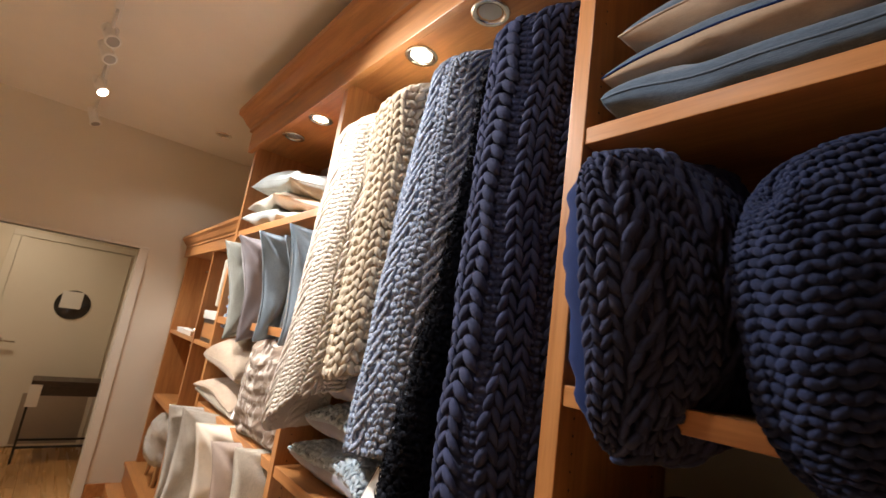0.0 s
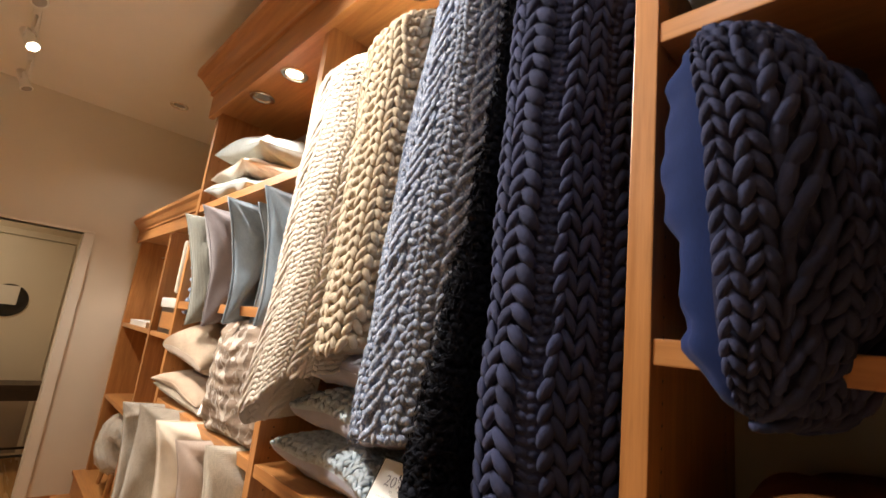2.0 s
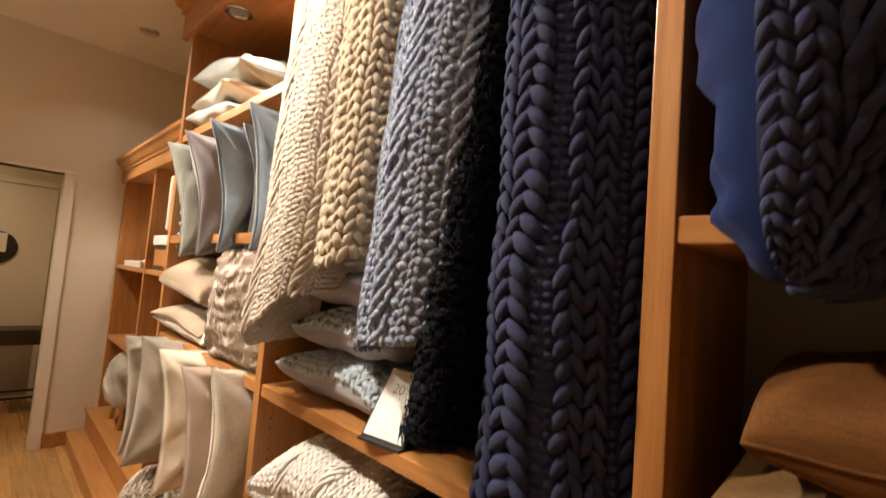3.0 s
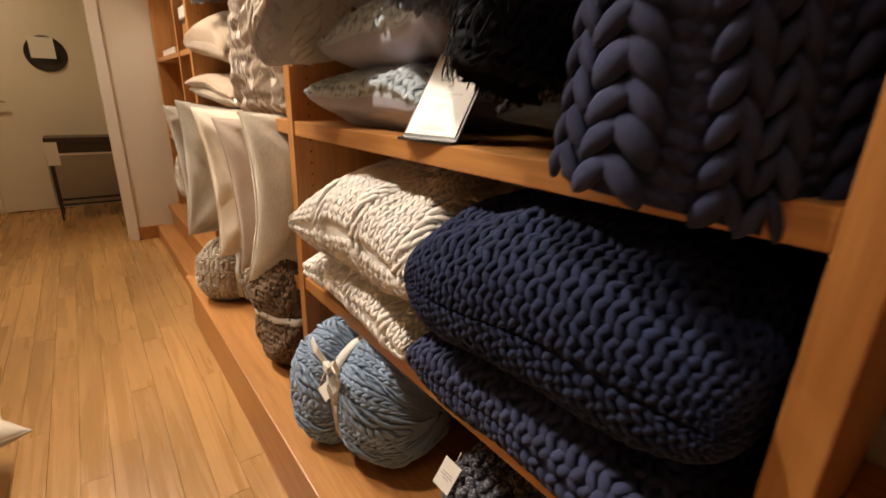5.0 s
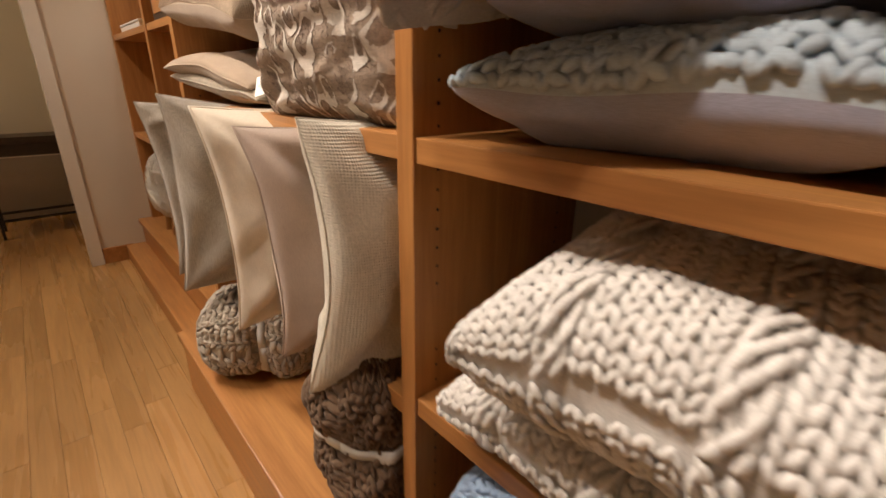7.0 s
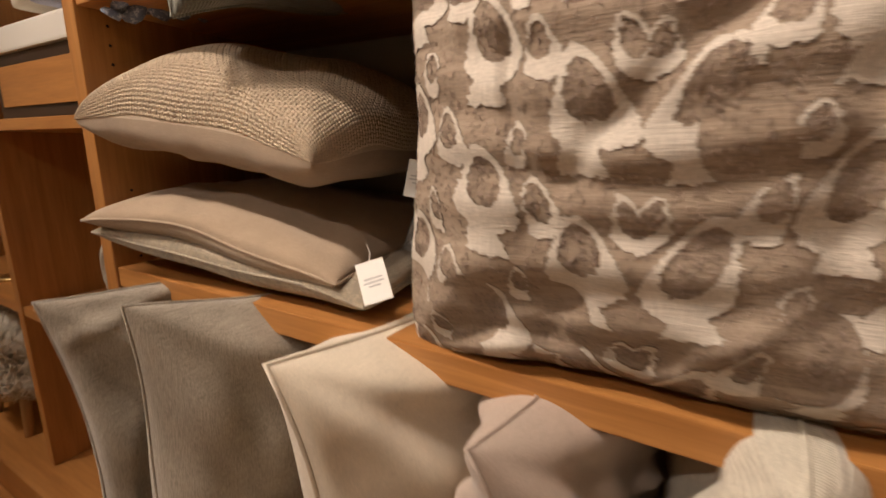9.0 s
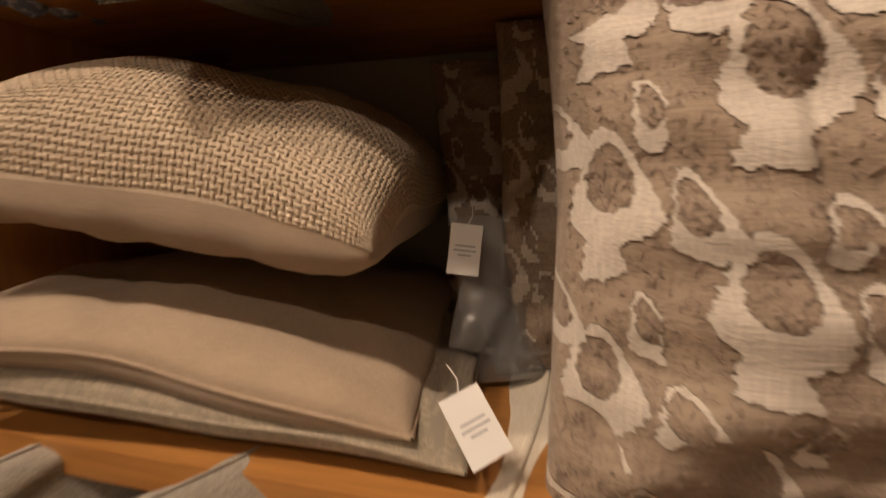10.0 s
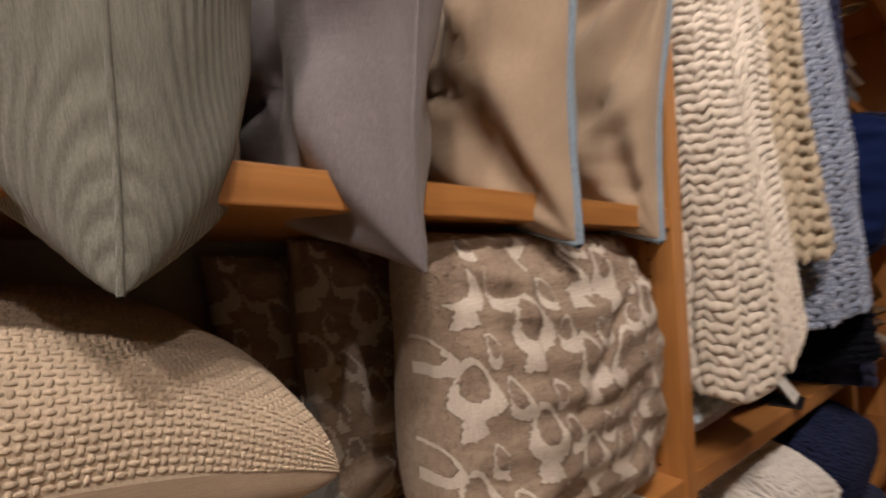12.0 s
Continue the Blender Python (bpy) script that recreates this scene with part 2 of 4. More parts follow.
F_RUST = woven("brown_leather_weave", (0.105, 0.040, 0.008), 600, 0.4, 0.25, 0.0, 0.0)


# ---- building helpers ----
def part(name, bm, mat, parent=None, label="", smooth=False):
    me = bpy.data.meshes.new(name)
    bm.to_mesh(me)
    bm.free()
    me.materials.append(mat)
    if smooth:
        me.polygons.foreach_set("use_smooth", [True] * len(me.polygons))
    ob = new(name, me)
    ob.parent = parent
    if label:
        ob["label"] = label
    return ob


def mesh_part(name, verts, faces, mat, parent=None, label="", smooth=True):
    me = bpy.data.meshes.new(name)
    me.from_pydata(verts.tolist() if hasattr(verts, "tolist") else verts, [], faces.tolist() if hasattr(faces, "tolist") else faces)
    me.materials.append(mat)
    if smooth:
        me.polygons.foreach_set("use_smooth", [True] * len(me.polygons))
    ob = new(name, me)
    ob.parent = parent
    if label:
        ob["label"] = label
    return ob


def thing(name, label, category, m=None, group="", kind=""):
    ob = new(name)
    ob.empty_display_size = 0.05
    ob.matrix_world = m if m is not None else Matrix.Identity(4)
    return tagged(ob, label, category, group, kind)


def slab(x0, x1, y0, y1, z0, z1, bevel=0.0, bm=None):
    bm = bm or bmesh.new()
    got = bmesh.ops.create_cube(bm, size=1)["verts"]
    for v in got:
        v.co = Vector(((x0 + x1) / 2 + v.co.x * (x1 - x0), (y0 + y1) / 2 + v.co.y * (y1 - y0), (z0 + z1) / 2 + v.co.z * (z1 - z0)))
    if bevel:
        es = {e for v in got for e in v.link_edges}
        bmesh.ops.bevel(bm, geom=list(es), offset=bevel, segments=2, affect="EDGES", profile=0.6)
    return bm


def tube(points, radius, sides=10, bm=None, cap=True):
    """A round bar through the points; radius may be a list."""
    bm = bm or bmesh.new()
    pts = [Vector(p) for p in points]
    rad = radius if isinstance(radius, (list, tuple)) else [radius] * len(pts)
    rings, side = [], None
    for i, p in enumerate(pts):
        d = (pts[min(i + 1, len(pts) - 1)] - pts[max(i - 1, 0)]).normalized()
        ref = side if side is not None else (Vector((1, 0, 0)) if abs(d.x) < 0.8 else Vector((0, 1, 0)))
        a = (ref - d * ref.dot(d)).normalized()
        side, b = a, d.cross(a)
        rings.append([bm.verts.new(p + (a * math.cos(k * math.tau / sides) + b * math.sin(k * math.tau / sides)) * rad[i]) for k in range(sides)])
    for r, s in zip(rings, rings[1:]):
        for k in range(sides):
            bm.faces.new((r[k], r[(k + 1) % sides], s[(k + 1) % sides], s[k]))
    if cap:
        bm.faces.new(rings[0][::-1])
        bm.faces.new(rings[-1])
    return bm


def lathe(profile, sides=24, axis=(0, 0, 0), bm=None):
    """Turns (radius, z) pairs round the upright axis."""
    bm = bm or bmesh.new()
    rings = [[bm.verts.new((axis[0] + r * math.cos(k * math.tau / sides), axis[1] + r * math.sin(k * math.tau / sides), axis[2] + z)) for k in range(sides)] for r, z in profile]
    for r, s in zip(rings, rings[1:]):
        for k in range(sides):
            bm.faces.new((r[k], r[(k + 1) % sides], s[(k + 1) % sides], s[k]))
    return bm


# ---- cloth ----
def ripple(a, b, seed, freq=2.0, n=5):
    """A smooth random field over a, b, about -1 to 1."""
    rng = np.random.RandomState(seed)
    out = np.zeros_like(a)
    for i in range(n):
        k, ph, th = freq * (1 + 0.7 * i), rng.rand() * 6.28, rng.rand() * 6.28
        out += np.sin(k * (a * np.cos(th) + b * np.sin(th)) * 2 + ph + 0.8 * np.sin(k * (b * np.cos(th) - a * np.sin(th)) + ph * 2)) / (1 + 0.6 * i)
    return out / 2.2


def pillow_surface(w, h, t, seed, pinch=0.08, wrinkle=0.006, lean=0.0, full=0.45, slump=0.0, droop=0.012, rounded=0.0, belly=1.0, gather=0.0):
    """Returns f(u, v, side): the cover of a cushion w by h, t thick, with pulled-in edges, eared corners and creases."""
    def f(u, v, side):
        a, b = np.clip(u / (w / 2), -1, 1), np.clip(v / (h / 2), -1, 1)
        wob = 0.035 * ripple(a * 0.6, b * 0.6, seed + 11, 1.4)
        x = w / 2 * a * (1 - pinch * (1 - b * b) * a * a + wob * (1 - np.abs(b)))
        y = h / 2 * b * (1 - pinch * (1 - a * a) * b * b + wob * (1 - np.abs(a)))
        corner = 1 - rounded * np.abs(a * b) ** 3
        x, y = x * corner, y * corner
        body = np.clip((1 - a * a) * (1 - b * b), 0, 1)
        lift = body ** (full * 0.8)
        near = body ** 0.3
        crease = ripple(a, b, seed + (7 if side < 0 else 0), 2.2)
        for sa in (-1, 1):
            for sb in (-1, 1):
                d = np.sqrt((a - sa) ** 2 + (b - sb) ** 2)
                th = np.arctan2(np.abs(b - sb) + 1e-6, np.abs(a - sa) + 1e-6)
                crease = crease + 1.5 * np.sin(th * (7 + (seed + sa) % 3) + seed * (sa + 2 * sb)) * np.exp(-((d - 0.55) / 0.35) ** 2)
        rng = np.random.RandomState(seed * 3 + (1 if side > 0 else 2))
        for n in range(7):
            ca, cb, th, ln, wd = rng.uniform(-0.9, 0.9), rng.uniform(-0.9, 0.9), rng.uniform(0, 3.14), rng.uniform(0.25, 0.6), rng.uniform(0.035, 0.08)
            along, off = (a - ca) * np.cos(th) + (b - cb) * np.sin(th), (b - cb) * np.cos(th) - (a - ca) * np.sin(th)
            off = off + 0.25 * along * along
            crease = crease + (1.6 if n % 2 else -1.6) * np.exp(-(off / wd) ** 2) * np.exp(-(along / ln) ** 2)
        z = side * t / 2 * lift * (belly if side < 0 else 1.0) + wrinkle * near * crease * side
        if gather and side < 0:
            edge = np.exp(-((1 - np.abs(a)) / 0.55) ** 2)
            z = z - gather * near * edge * (np.sin(b * 13 + 1.7 * np.sin(b * 5 + seed) + 1.2 * a) + 0.6 * np.sin(b * 27 + 2 * a + seed))
        z = z + lean * (a * a) + 0.018 * ripple(a, b, seed + 3, 0.9)
        z = z - droop * (np.abs(a * b) ** 1.5) * (1 + 0.5 * np.sin(seed + 2 * a + 3 * b))
        y = y - slump * lift * (1 - b)
        return np.stack([x, y, z], -1)
    return f


def by_length(surf, w, h):
    """The same cover by lengths measured over its curve, so that stitches keep their size down to the seam; with its two lengths."""
    a = np.sin(np.linspace(-math.pi / 2, math.pi / 2, 1600))
    tables = []
    for axis, half in ((0, w / 2), (1, h / 2)):
        p = surf(a * half, 0 * a, 1) if axis == 0 else surf(0 * a, a * half, 1)
        d = np.concatenate([[0], np.cumsum(np.linalg.norm(np.diff(p, axis=0), axis=1))])
        tables.append((d - d[-1] / 2, a * half, d[-1]))

    def g(u, v, side):
        lu, lv = tables[0][2] / 2 - 0.001, tables[1][2] / 2 - 0.001
        return surf(np.interp(np.clip(u, -lu, lu), tables[0][0], tables[0][1]), np.interp(np.clip(v, -lv, lv), tables[1][0], tables[1][1]), side)
    return g, tables[0][2], tables[1][2]


def cloth_sheet(surf, us, vs, side=1):
    u, v = np.meshgrid(us, vs)
    p = surf(u, v, side).reshape(-1, 3)
    nu, nv = len(us), len(vs)
    i = np.arange(nu * nv).reshape(nv, nu)
    q = np.stack([i[:-1, :-1], i[:-1, 1:], i[1:, 1:], i[1:, :-1]], -1).reshape(-1, 4)
    return p, (q if side > 0 else q[:, ::-1])


RING = 6


def stitches(surf, side, u, v, ang, length, radius, height, flat=0.75):
    """Plump yarn lobes laid on a surface, all arrays of one length; bent to follow it."""
    n = len(u)
    along = np.array([-1, -0.78, -0.35, 0.15, 0.6, 0.9, 1.0])
    thick = np.array([0.12, 0.62, 0.98, 1.0, 0.85, 0.5, 0.1])
    th = np.arange(RING) / RING * 2 * np.pi
    a = np.repeat(along, RING)[None] * length[:, None]
    b = (thick[:, None] * np.cos(th)[None]).reshape(-1)[None] * radius[:, None]
    c = (thick[:, None] * np.sin(th)[None]).reshape(-1)[None] * radius[:, None] * flat
    ca, sa = np.cos(ang)[:, None], np.sin(ang)[:, None]
    uu, vv = u[:, None] + a * ca - b * sa, v[:, None] + a * sa + b * ca
    e = 0.004
    p = surf(uu, vv, side)
    du, dv = surf(uu + e, vv, side) - surf(uu - e, vv, side), surf(uu, vv + e, side) - surf(uu, vv - e, side)
    nrm = np.cross(du, dv) * (1 if side > 0 else -1)
    ln = np.linalg.norm(nrm, axis=-1, keepdims=True)
    nrm = nrm / np.maximum(ln, 1e-9)
    arch = (1 - (np.repeat(along, RING)[None]) ** 2) * radius[:, None] * 0.35
    p = p + nrm * (c + arch + height[:, None])[..., None]
    rows = len(along)
    base = []
    for r in range(rows - 1):
        for k in range(RING):
            k2 = (k + 1) % RING
            base.append((r * RING + k, r * RING + k2, (r + 1) * RING + k2, (r + 1) * RING + k))
    base = np.array(base)
    f = (base[None] + (np.arange(n) * rows * RING)[:, None, None]).reshape(-1, 4)
    return p.reshape(-1, 3), f


def knit_layout(width, height, cols, rh, seed, jitter=0.17):
    """Stitch places for a knit panel. cols: (kind, width) repeated across it.
    v: plain column of V stitches; x: twisted cable; p: purl ridges; s: seed stitch."""
    rng = np.random.RandomState(seed)
    out = []
    x, i = -width / 2, 0
    while x < width / 2 - 0.3 * cols[i % len(cols)][1]:
        kind, cw = cols[i % len(cols)]
        cx = x + cw / 2
        rows = int(height / rh)
        for r in range(rows):
            y = -height / 2 + (r + 0.5) * rh
            j = lambda s: (rng.rand() - 0.5) * s * jitter * 2
            if kind == "v":
                for sgn in (-1, 1):
                    out.append((cx + sgn * cw * 0.235 + j(cw * .2), y + j(rh * .4) + (0.12 * rh if sgn > 0 else 0), math.pi / 2 + sgn * 0.46 + j(0.5), rh * 0.72, cw * 0.235 * (1 + j(.9)), 0.16 * cw * (1 + j(1.2))))
            elif kind == "x":
                ph = (r % 9) / 9
                for s in (0, 0.25, 0.5, 0.75):
                    q = math.sin((ph + s) * math.tau)
                    up = math.cos((ph + s) * math.tau)
                    out.append((cx + q * cw * 0.33 + j(cw * .15), y + j(rh * .4) + s * rh, math.pi / 2 - 0.62 * up + j(.3), rh * 1.0, cw * 0.135 * (1 + j(.6)), cw * (0.05 + 0.10 * up)))
            elif kind == "p":
                flip = 1 if r % 2 else -1
                for s in (-0.25, 0.25):
                    out.append((cx + (s + 0.12 * flip) * cw + j(cw * .2), y + j(rh * .3), flip * (0.62 if s > 0 else -0.62) + j(.7), cw * 0.47, rh * 0.47 * (1 + j(.8)), 0.02 * cw))
            elif kind == "q":
                for sub in (0.0, 0.5):
                    for s in (-0.25, 0.25):
                        out.append((cx + s * cw + j(cw * .3), y + sub * rh + j(rh * .2), (0.4 if s > 0 else -0.4) + j(.6), cw * 0.36, rh * 0.22 * (1 + j(.8)), -0.12 * cw))
            elif kind == "w":
                over = (r + i) % 2
                out.append((cx + j(cw * .15), y + j(rh * .15), (0.0 if over else math.pi / 2) + j(.25), cw * 0.56, rh * 0.34 * (1 + j(.5)), -0.05 * rh))
            else:
                out.append((cx + (cw * .3 if r % 2 else -cw * .1) + j(cw * .5), y + j(rh * .5), (0.7 if (r + i) % 2 else -0.5) + j(2.0), cw * 0.62, min(cw, rh) * 0.42 * (1 + j(1.0)), 0.12 * cw + j(.4) * cw * .3))
        x += cw
        i += 1
    out = np.array(out)
    u, v = out[:, 0].copy(), out[:, 1].copy()
    out[:, 0] += 0.005 * np.sin(v * 11 + seed) + 0.003 * np.sin(v * 27 + u * 6)
    out[:, 1] += 0.005 * np.sin(u * 13 + seed * 2) + 0.003 * np.sin(u * 31 + v * 5)
    return out


def knit_mesh(surf, side, lay, keep=None):
    u, v, ang, ln, rad, hgt = lay.T
    if keep is not None:
        u, v, ang, ln, rad, hgt = lay[keep(u, v)].T
    return stitches(surf, side, u, v, ang, ln, rad, hgt)


def seam_cord(surf, w, h, radius, mat, parent, name="piping"):
    s = np.linspace(-1, 1, 16)
    one = np.ones_like(s)
    loop = np.concatenate([np.stack([s, -one], 1), np.stack([one, s], 1)[1:], np.stack([-s, one], 1)[1:], np.stack([-one, -s], 1)[1:-1]])
    pts = surf(loop[:, 0] * w / 2, loop[:, 1] * h / 2, 1)
    pts = [tuple(p) for p in pts] + [tuple(pts[0])]
    return part(name, tube(pts, radius, 6, cap=False), mat, parent, smooth=True)


def cushion(label, w, h, t, m, front, back=None, knit=None, yarn_mat=None, seed=1, piping=0.0025, res=46, group="", pinch=0.07, wrinkle=0.006, full=0.5, lean=0.0, knit_back=False, slump=0.0, cord=None, droop=0.012, rounded=0.0, belly=1.0, gather=0.0):
    """A cushion: front and back covers, a seam, and for a knitted one the stitches. Its local z points out of the front."""
    ob = thing("cushion", label, "cushion", m, group)
    surf = pillow_surface(w, h, t, seed, pinch, wrinkle, lean, full, slump, droop, rounded, belly, gather)
    us, vs = np.sin(np.linspace(-1, 1, res) * math.pi / 2) * w / 2, np.sin(np.linspace(-1, 1, res) * math.pi / 2) * h / 2
    mesh_part("front_cover", *cloth_sheet(surf, us, vs, 1), yarn_mat if knit else front, ob)
    mesh_part("back_cover", *cloth_sheet(surf, us, vs, -1), yarn_mat if knit_back else back or front, ob)
    if knit:
        cols, rh = knit
        over, lw, lh = by_length(surf, w, h)
        lay = knit_layout(lw, lh, cols, rh, seed)
        tagged(mesh_part("knitted_face", *knit_mesh(over, 1, lay), yarn_mat, ob), kind="stuff")
        if knit_back:
            tagged(mesh_part("knitted_face", *knit_mesh(over, -1, lay), yarn_mat, ob), kind="stuff")
    elif piping:
        seam_cord(surf, w, h, piping, cord or back or front, ob, "seam")
    return ob


# ---- room ----
def structure(name, bm, mat, label):
    return tagged(part(name, bm, mat), label, "", "", "structure")


W = 4.75
structure("subfloor", slab(-3.6, 1.4, -2.8, 7.0, -0.12, -0.022), DARKWOOD, "dark subfloor under the oak strips")
structure("ceiling", slab(-3.6, 1.4, -2.8, W + 0.12, CEIL, CEIL + 0.12), CEILING, "warm white painted plaster ceiling")
structure("wall_east", slab(1.225, 1.345, -2.8, W + 0.12, 0, CEIL), WALL, "cream painted wall behind the shelving")
structure("wall_west", slab(-3.6, -3.48, -2.8, W, 0, CEIL), WALL, "cream painted wall")
structure("wall_south", slab(-3.48, 1.225, -2.8, -2.68, 0, CEIL), WALL, "cream painted wall")
DOOR_L, DOOR_R, DOOR_H = -0.62, 0.475, 2.04
structure("wall_north_right", slab(DOOR_R, 1.225, W, W + 0.12, 0, CEIL), WALL, "cream painted wall beside the doorway")
structure("wall_north_left", slab(-3.48, DOOR_L, W, W + 0.12, 0, CEIL), WALL, "cream painted wall beside the doorway")
structure("wall_north_over", slab(DOOR_L, DOOR_R, W, W + 0.12, DOOR_H, CEIL), WALL, "cream painted wall over the doorway")
structure("door_casing_right", slab(DOOR_R - 0.018, DOOR_R + 0.05, W - 0.02, W + 0.14, 0, DOOR_H, 0.003), TRIM, "cream painted door casing")
structure("door_casing_left", slab(DOOR_L - 0.05, DOOR_L + 0.018, W - 0.02, W + 0.14, 0, DOOR_H, 0.003), TRIM, "cream painted door casing")
structure("door_casing_top", slab(DOOR_L - 0.05, DOOR_R + 0.05, W - 0.022, W + 0.142, DOOR_H, DOOR_H + 0.02, 0.003), TRIM, "cream painted door casing")
structure("baseboard_north", slab(DOOR_R + 0.052, 0.70, W - 0.018, W - 0.001, 0, 0.105, 0.004), CHERRY_Y, "cherry wood baseboard")
# next room
NY = 6.35
structure("wall_next_back", slab(-2.0, 1.4, NY, NY + 0.12, 0, 2.75), WALL, "cream painted wall of the next room")
structure("wall_next_right", slab(0.66, 0.78, W + 0.145, NY - 0.002, 0, 2.75), WALL, "cream painted wall of the next room")
structure("wall_next_left", slab(-2.0, -1.88, W + 0.145, NY - 0.002, 0, 2.75), WALL, "cream painted wall of the next room")
structure("ceiling_next", slab(-2.0, 1.4, W + 0.122, NY + 0.12, 2.75, 2.87), CEILING, "painted ceiling of the next room")

# ---- shelving ----
FACE, BACK = 0.752, 1.20
POSTS = [-0.695, 0.52, 1.735, 2.95]
TH = 0.040
SOFFIT = 2.67
DECK = 0.26
unit = thing("shelving_unit", "tall cherry wood wall shelving with crown moulding and lit soffit", "shelving", kind="structure")
part("plinth", slab(0.605, BACK, POSTS[0], POSTS[3] + TH, 0, DECK - 0.03, 0.002), CHERRY_Y, unit)
part("deck", slab(0.592, BACK, POSTS[0], POSTS[3] + TH, DECK - 0.03, DECK, 0.005), CHERRY_Y, unit)
part("back_panel", slab(BACK, BACK + 0.018, POSTS[0], POSTS[3] + TH, DECK, SOFFIT), BACKING, unit)
for y in POSTS:
    part("upright", slab(FACE, BACK - 0.001, y, y + TH, DECK, SOFFIT, 0.0025), CHERRY_Z, unit)
holes = bmesh.new()
for y in POSTS:
    for face_y in (y - 0.0006, y + TH + 0.0006):
        for hx in (0.80, 1.13):
            for k in range(68):
                z = 0.34 + k * 0.032
                if k % 16 < 13:
                    bmesh.ops.create_circle(holes, cap_ends=True, segments=8, radius=0.0028, matrix=Matrix.Translation((hx, face_y, z)) @ pose(0, 0, 0, 90, 0, 0))
tagged(part("shelf_pin_bores", holes, BLACK, unit), kind="stuff")
part("soffit", slab(FACE - 0.005, BACK, POSTS[0], POSTS[3] + TH, SOFFIT, SOFFIT + 0.02), CHERRY_Y, unit)
part("frieze", slab(FACE - 0.035, FACE - 0.006, POSTS[0], POSTS[3] + TH + 0.03, SOFFIT - 0.035, SOFFIT + 0.13, 0.003), CHERRY_Y, unit)


def crown(parent, x, z, y0, y1, depth, rise):
    """A crown moulding along y, returned at its far end."""
    prof = [(0.0, 0.0), (0.012, 0.004), (0.012, 0.02), (0.03, 0.035), (0.055, 0.07), (0.075, 0.085), (0.08, 0.09), (0.08, 0.115), (0.0, 0.115)]
    bm = bmesh.new()
    rows = []
    for a, b in prof:
        o, r = a / 0.08 * depth, b / 0.115 * rise
        rows.append([bm.verts.new((x - o, y0, z + r)), bm.verts.new((x - o, y1 + o, z + r)), bm.verts.new((BACK, y1 + o, z + r))])
    for r, s in zip(rows, rows[1:]):
        for k in range(2):
            bm.faces.new((r[k], r[k + 1], s[k + 1], s[k]))
    part("crown_moulding", bm, CHERRY_Y, parent)


crown(unit, FACE - 0.036, SOFFIT + 0.1, POSTS[0], POSTS[3] + TH + 0.03, 0.085, 0.16)
part("dust_cover", slab(FACE - 0.03, BACK, POSTS[0], POSTS[3] + TH + 0.028, SOFFIT + 0.2, SOFFIT + 0.215), CHERRY_Y, unit)


def shelf(parent, bay, top, front=FACE + 0.004, th=0.038):
    y0, y1 = POSTS[bay] + TH + 0.001, POSTS[bay + 1] - 0.001
    part("shelf", slab(front, BACK - 0.002, y0, y1, top - th, top, 0.0025), CHERRY_Y, parent)


S1, S2, S3, S4 = 2.11, 1.585, 1.095, 0.64
for top in (S1, S2, S3, S4):
    shelf(unit, 0, top)
    shelf(unit, 2, top if top != S4 else 0.615)
for top in (S3, S4):
    shelf(unit, 1, top)
shelf(unit, 1, S2, 0.98)
ROD_Z = 2.44

low = thing("low_shelving_unit", "lower cherry wood shelving with cubbies and crown moulding", "shelving", kind="structure")
LF, LY0, LY1, DIV = 0.84, POSTS[3] + TH + 0.002, W - 0.002, 3.79
part("plinth", slab(0.775, BACK, LY0, LY1, 0, DECK - 0.02, 0.002), CHERRY_Y, low)
part("base_step", slab(0.66, 0.774, LY0, LY1, 0, 0.1, 0.004), CHERRY_Y, low)
part("deck", slab(0.76, BACK, LY0, LY1, DECK - 0.02, DECK + 0.005, 0.004), CHERRY_Y, low)
part("back_panel", slab(BACK, BACK + 0.018, LY0, LY1, DECK, 2.06), BACKING, low)
for y in (DIV, LY1 - TH):
    part("upright", slab(LF, BACK - 0.001, y, y + TH, DECK + 0.006, 2.06, 0.0025), CHERRY_Z, low)
for y0, y1 in ((LY0, DIV - 0.001), (DIV + TH + 0.001, LY1 - TH - 0.001)):
    for top in (1.385, 0.83):
        part("shelf", slab(LF + 0.003, BACK - 0.002, y0, y1, top - 0.03, top, 0.0025), CHERRY_Y, low)
part("top", slab(LF - 0.005, BACK, LY0, LY1, 2.06, 2.08), CHERRY_Y, low)
part("frieze", slab(LF - 0.03, LF - 0.006, LY0, LY1, 2.04, 2.14, 0.003), CHERRY_Y, low)
crown(low, LF - 0.031, 2.12, LY0, LY1 - 0.055, 0.05, 0.10)


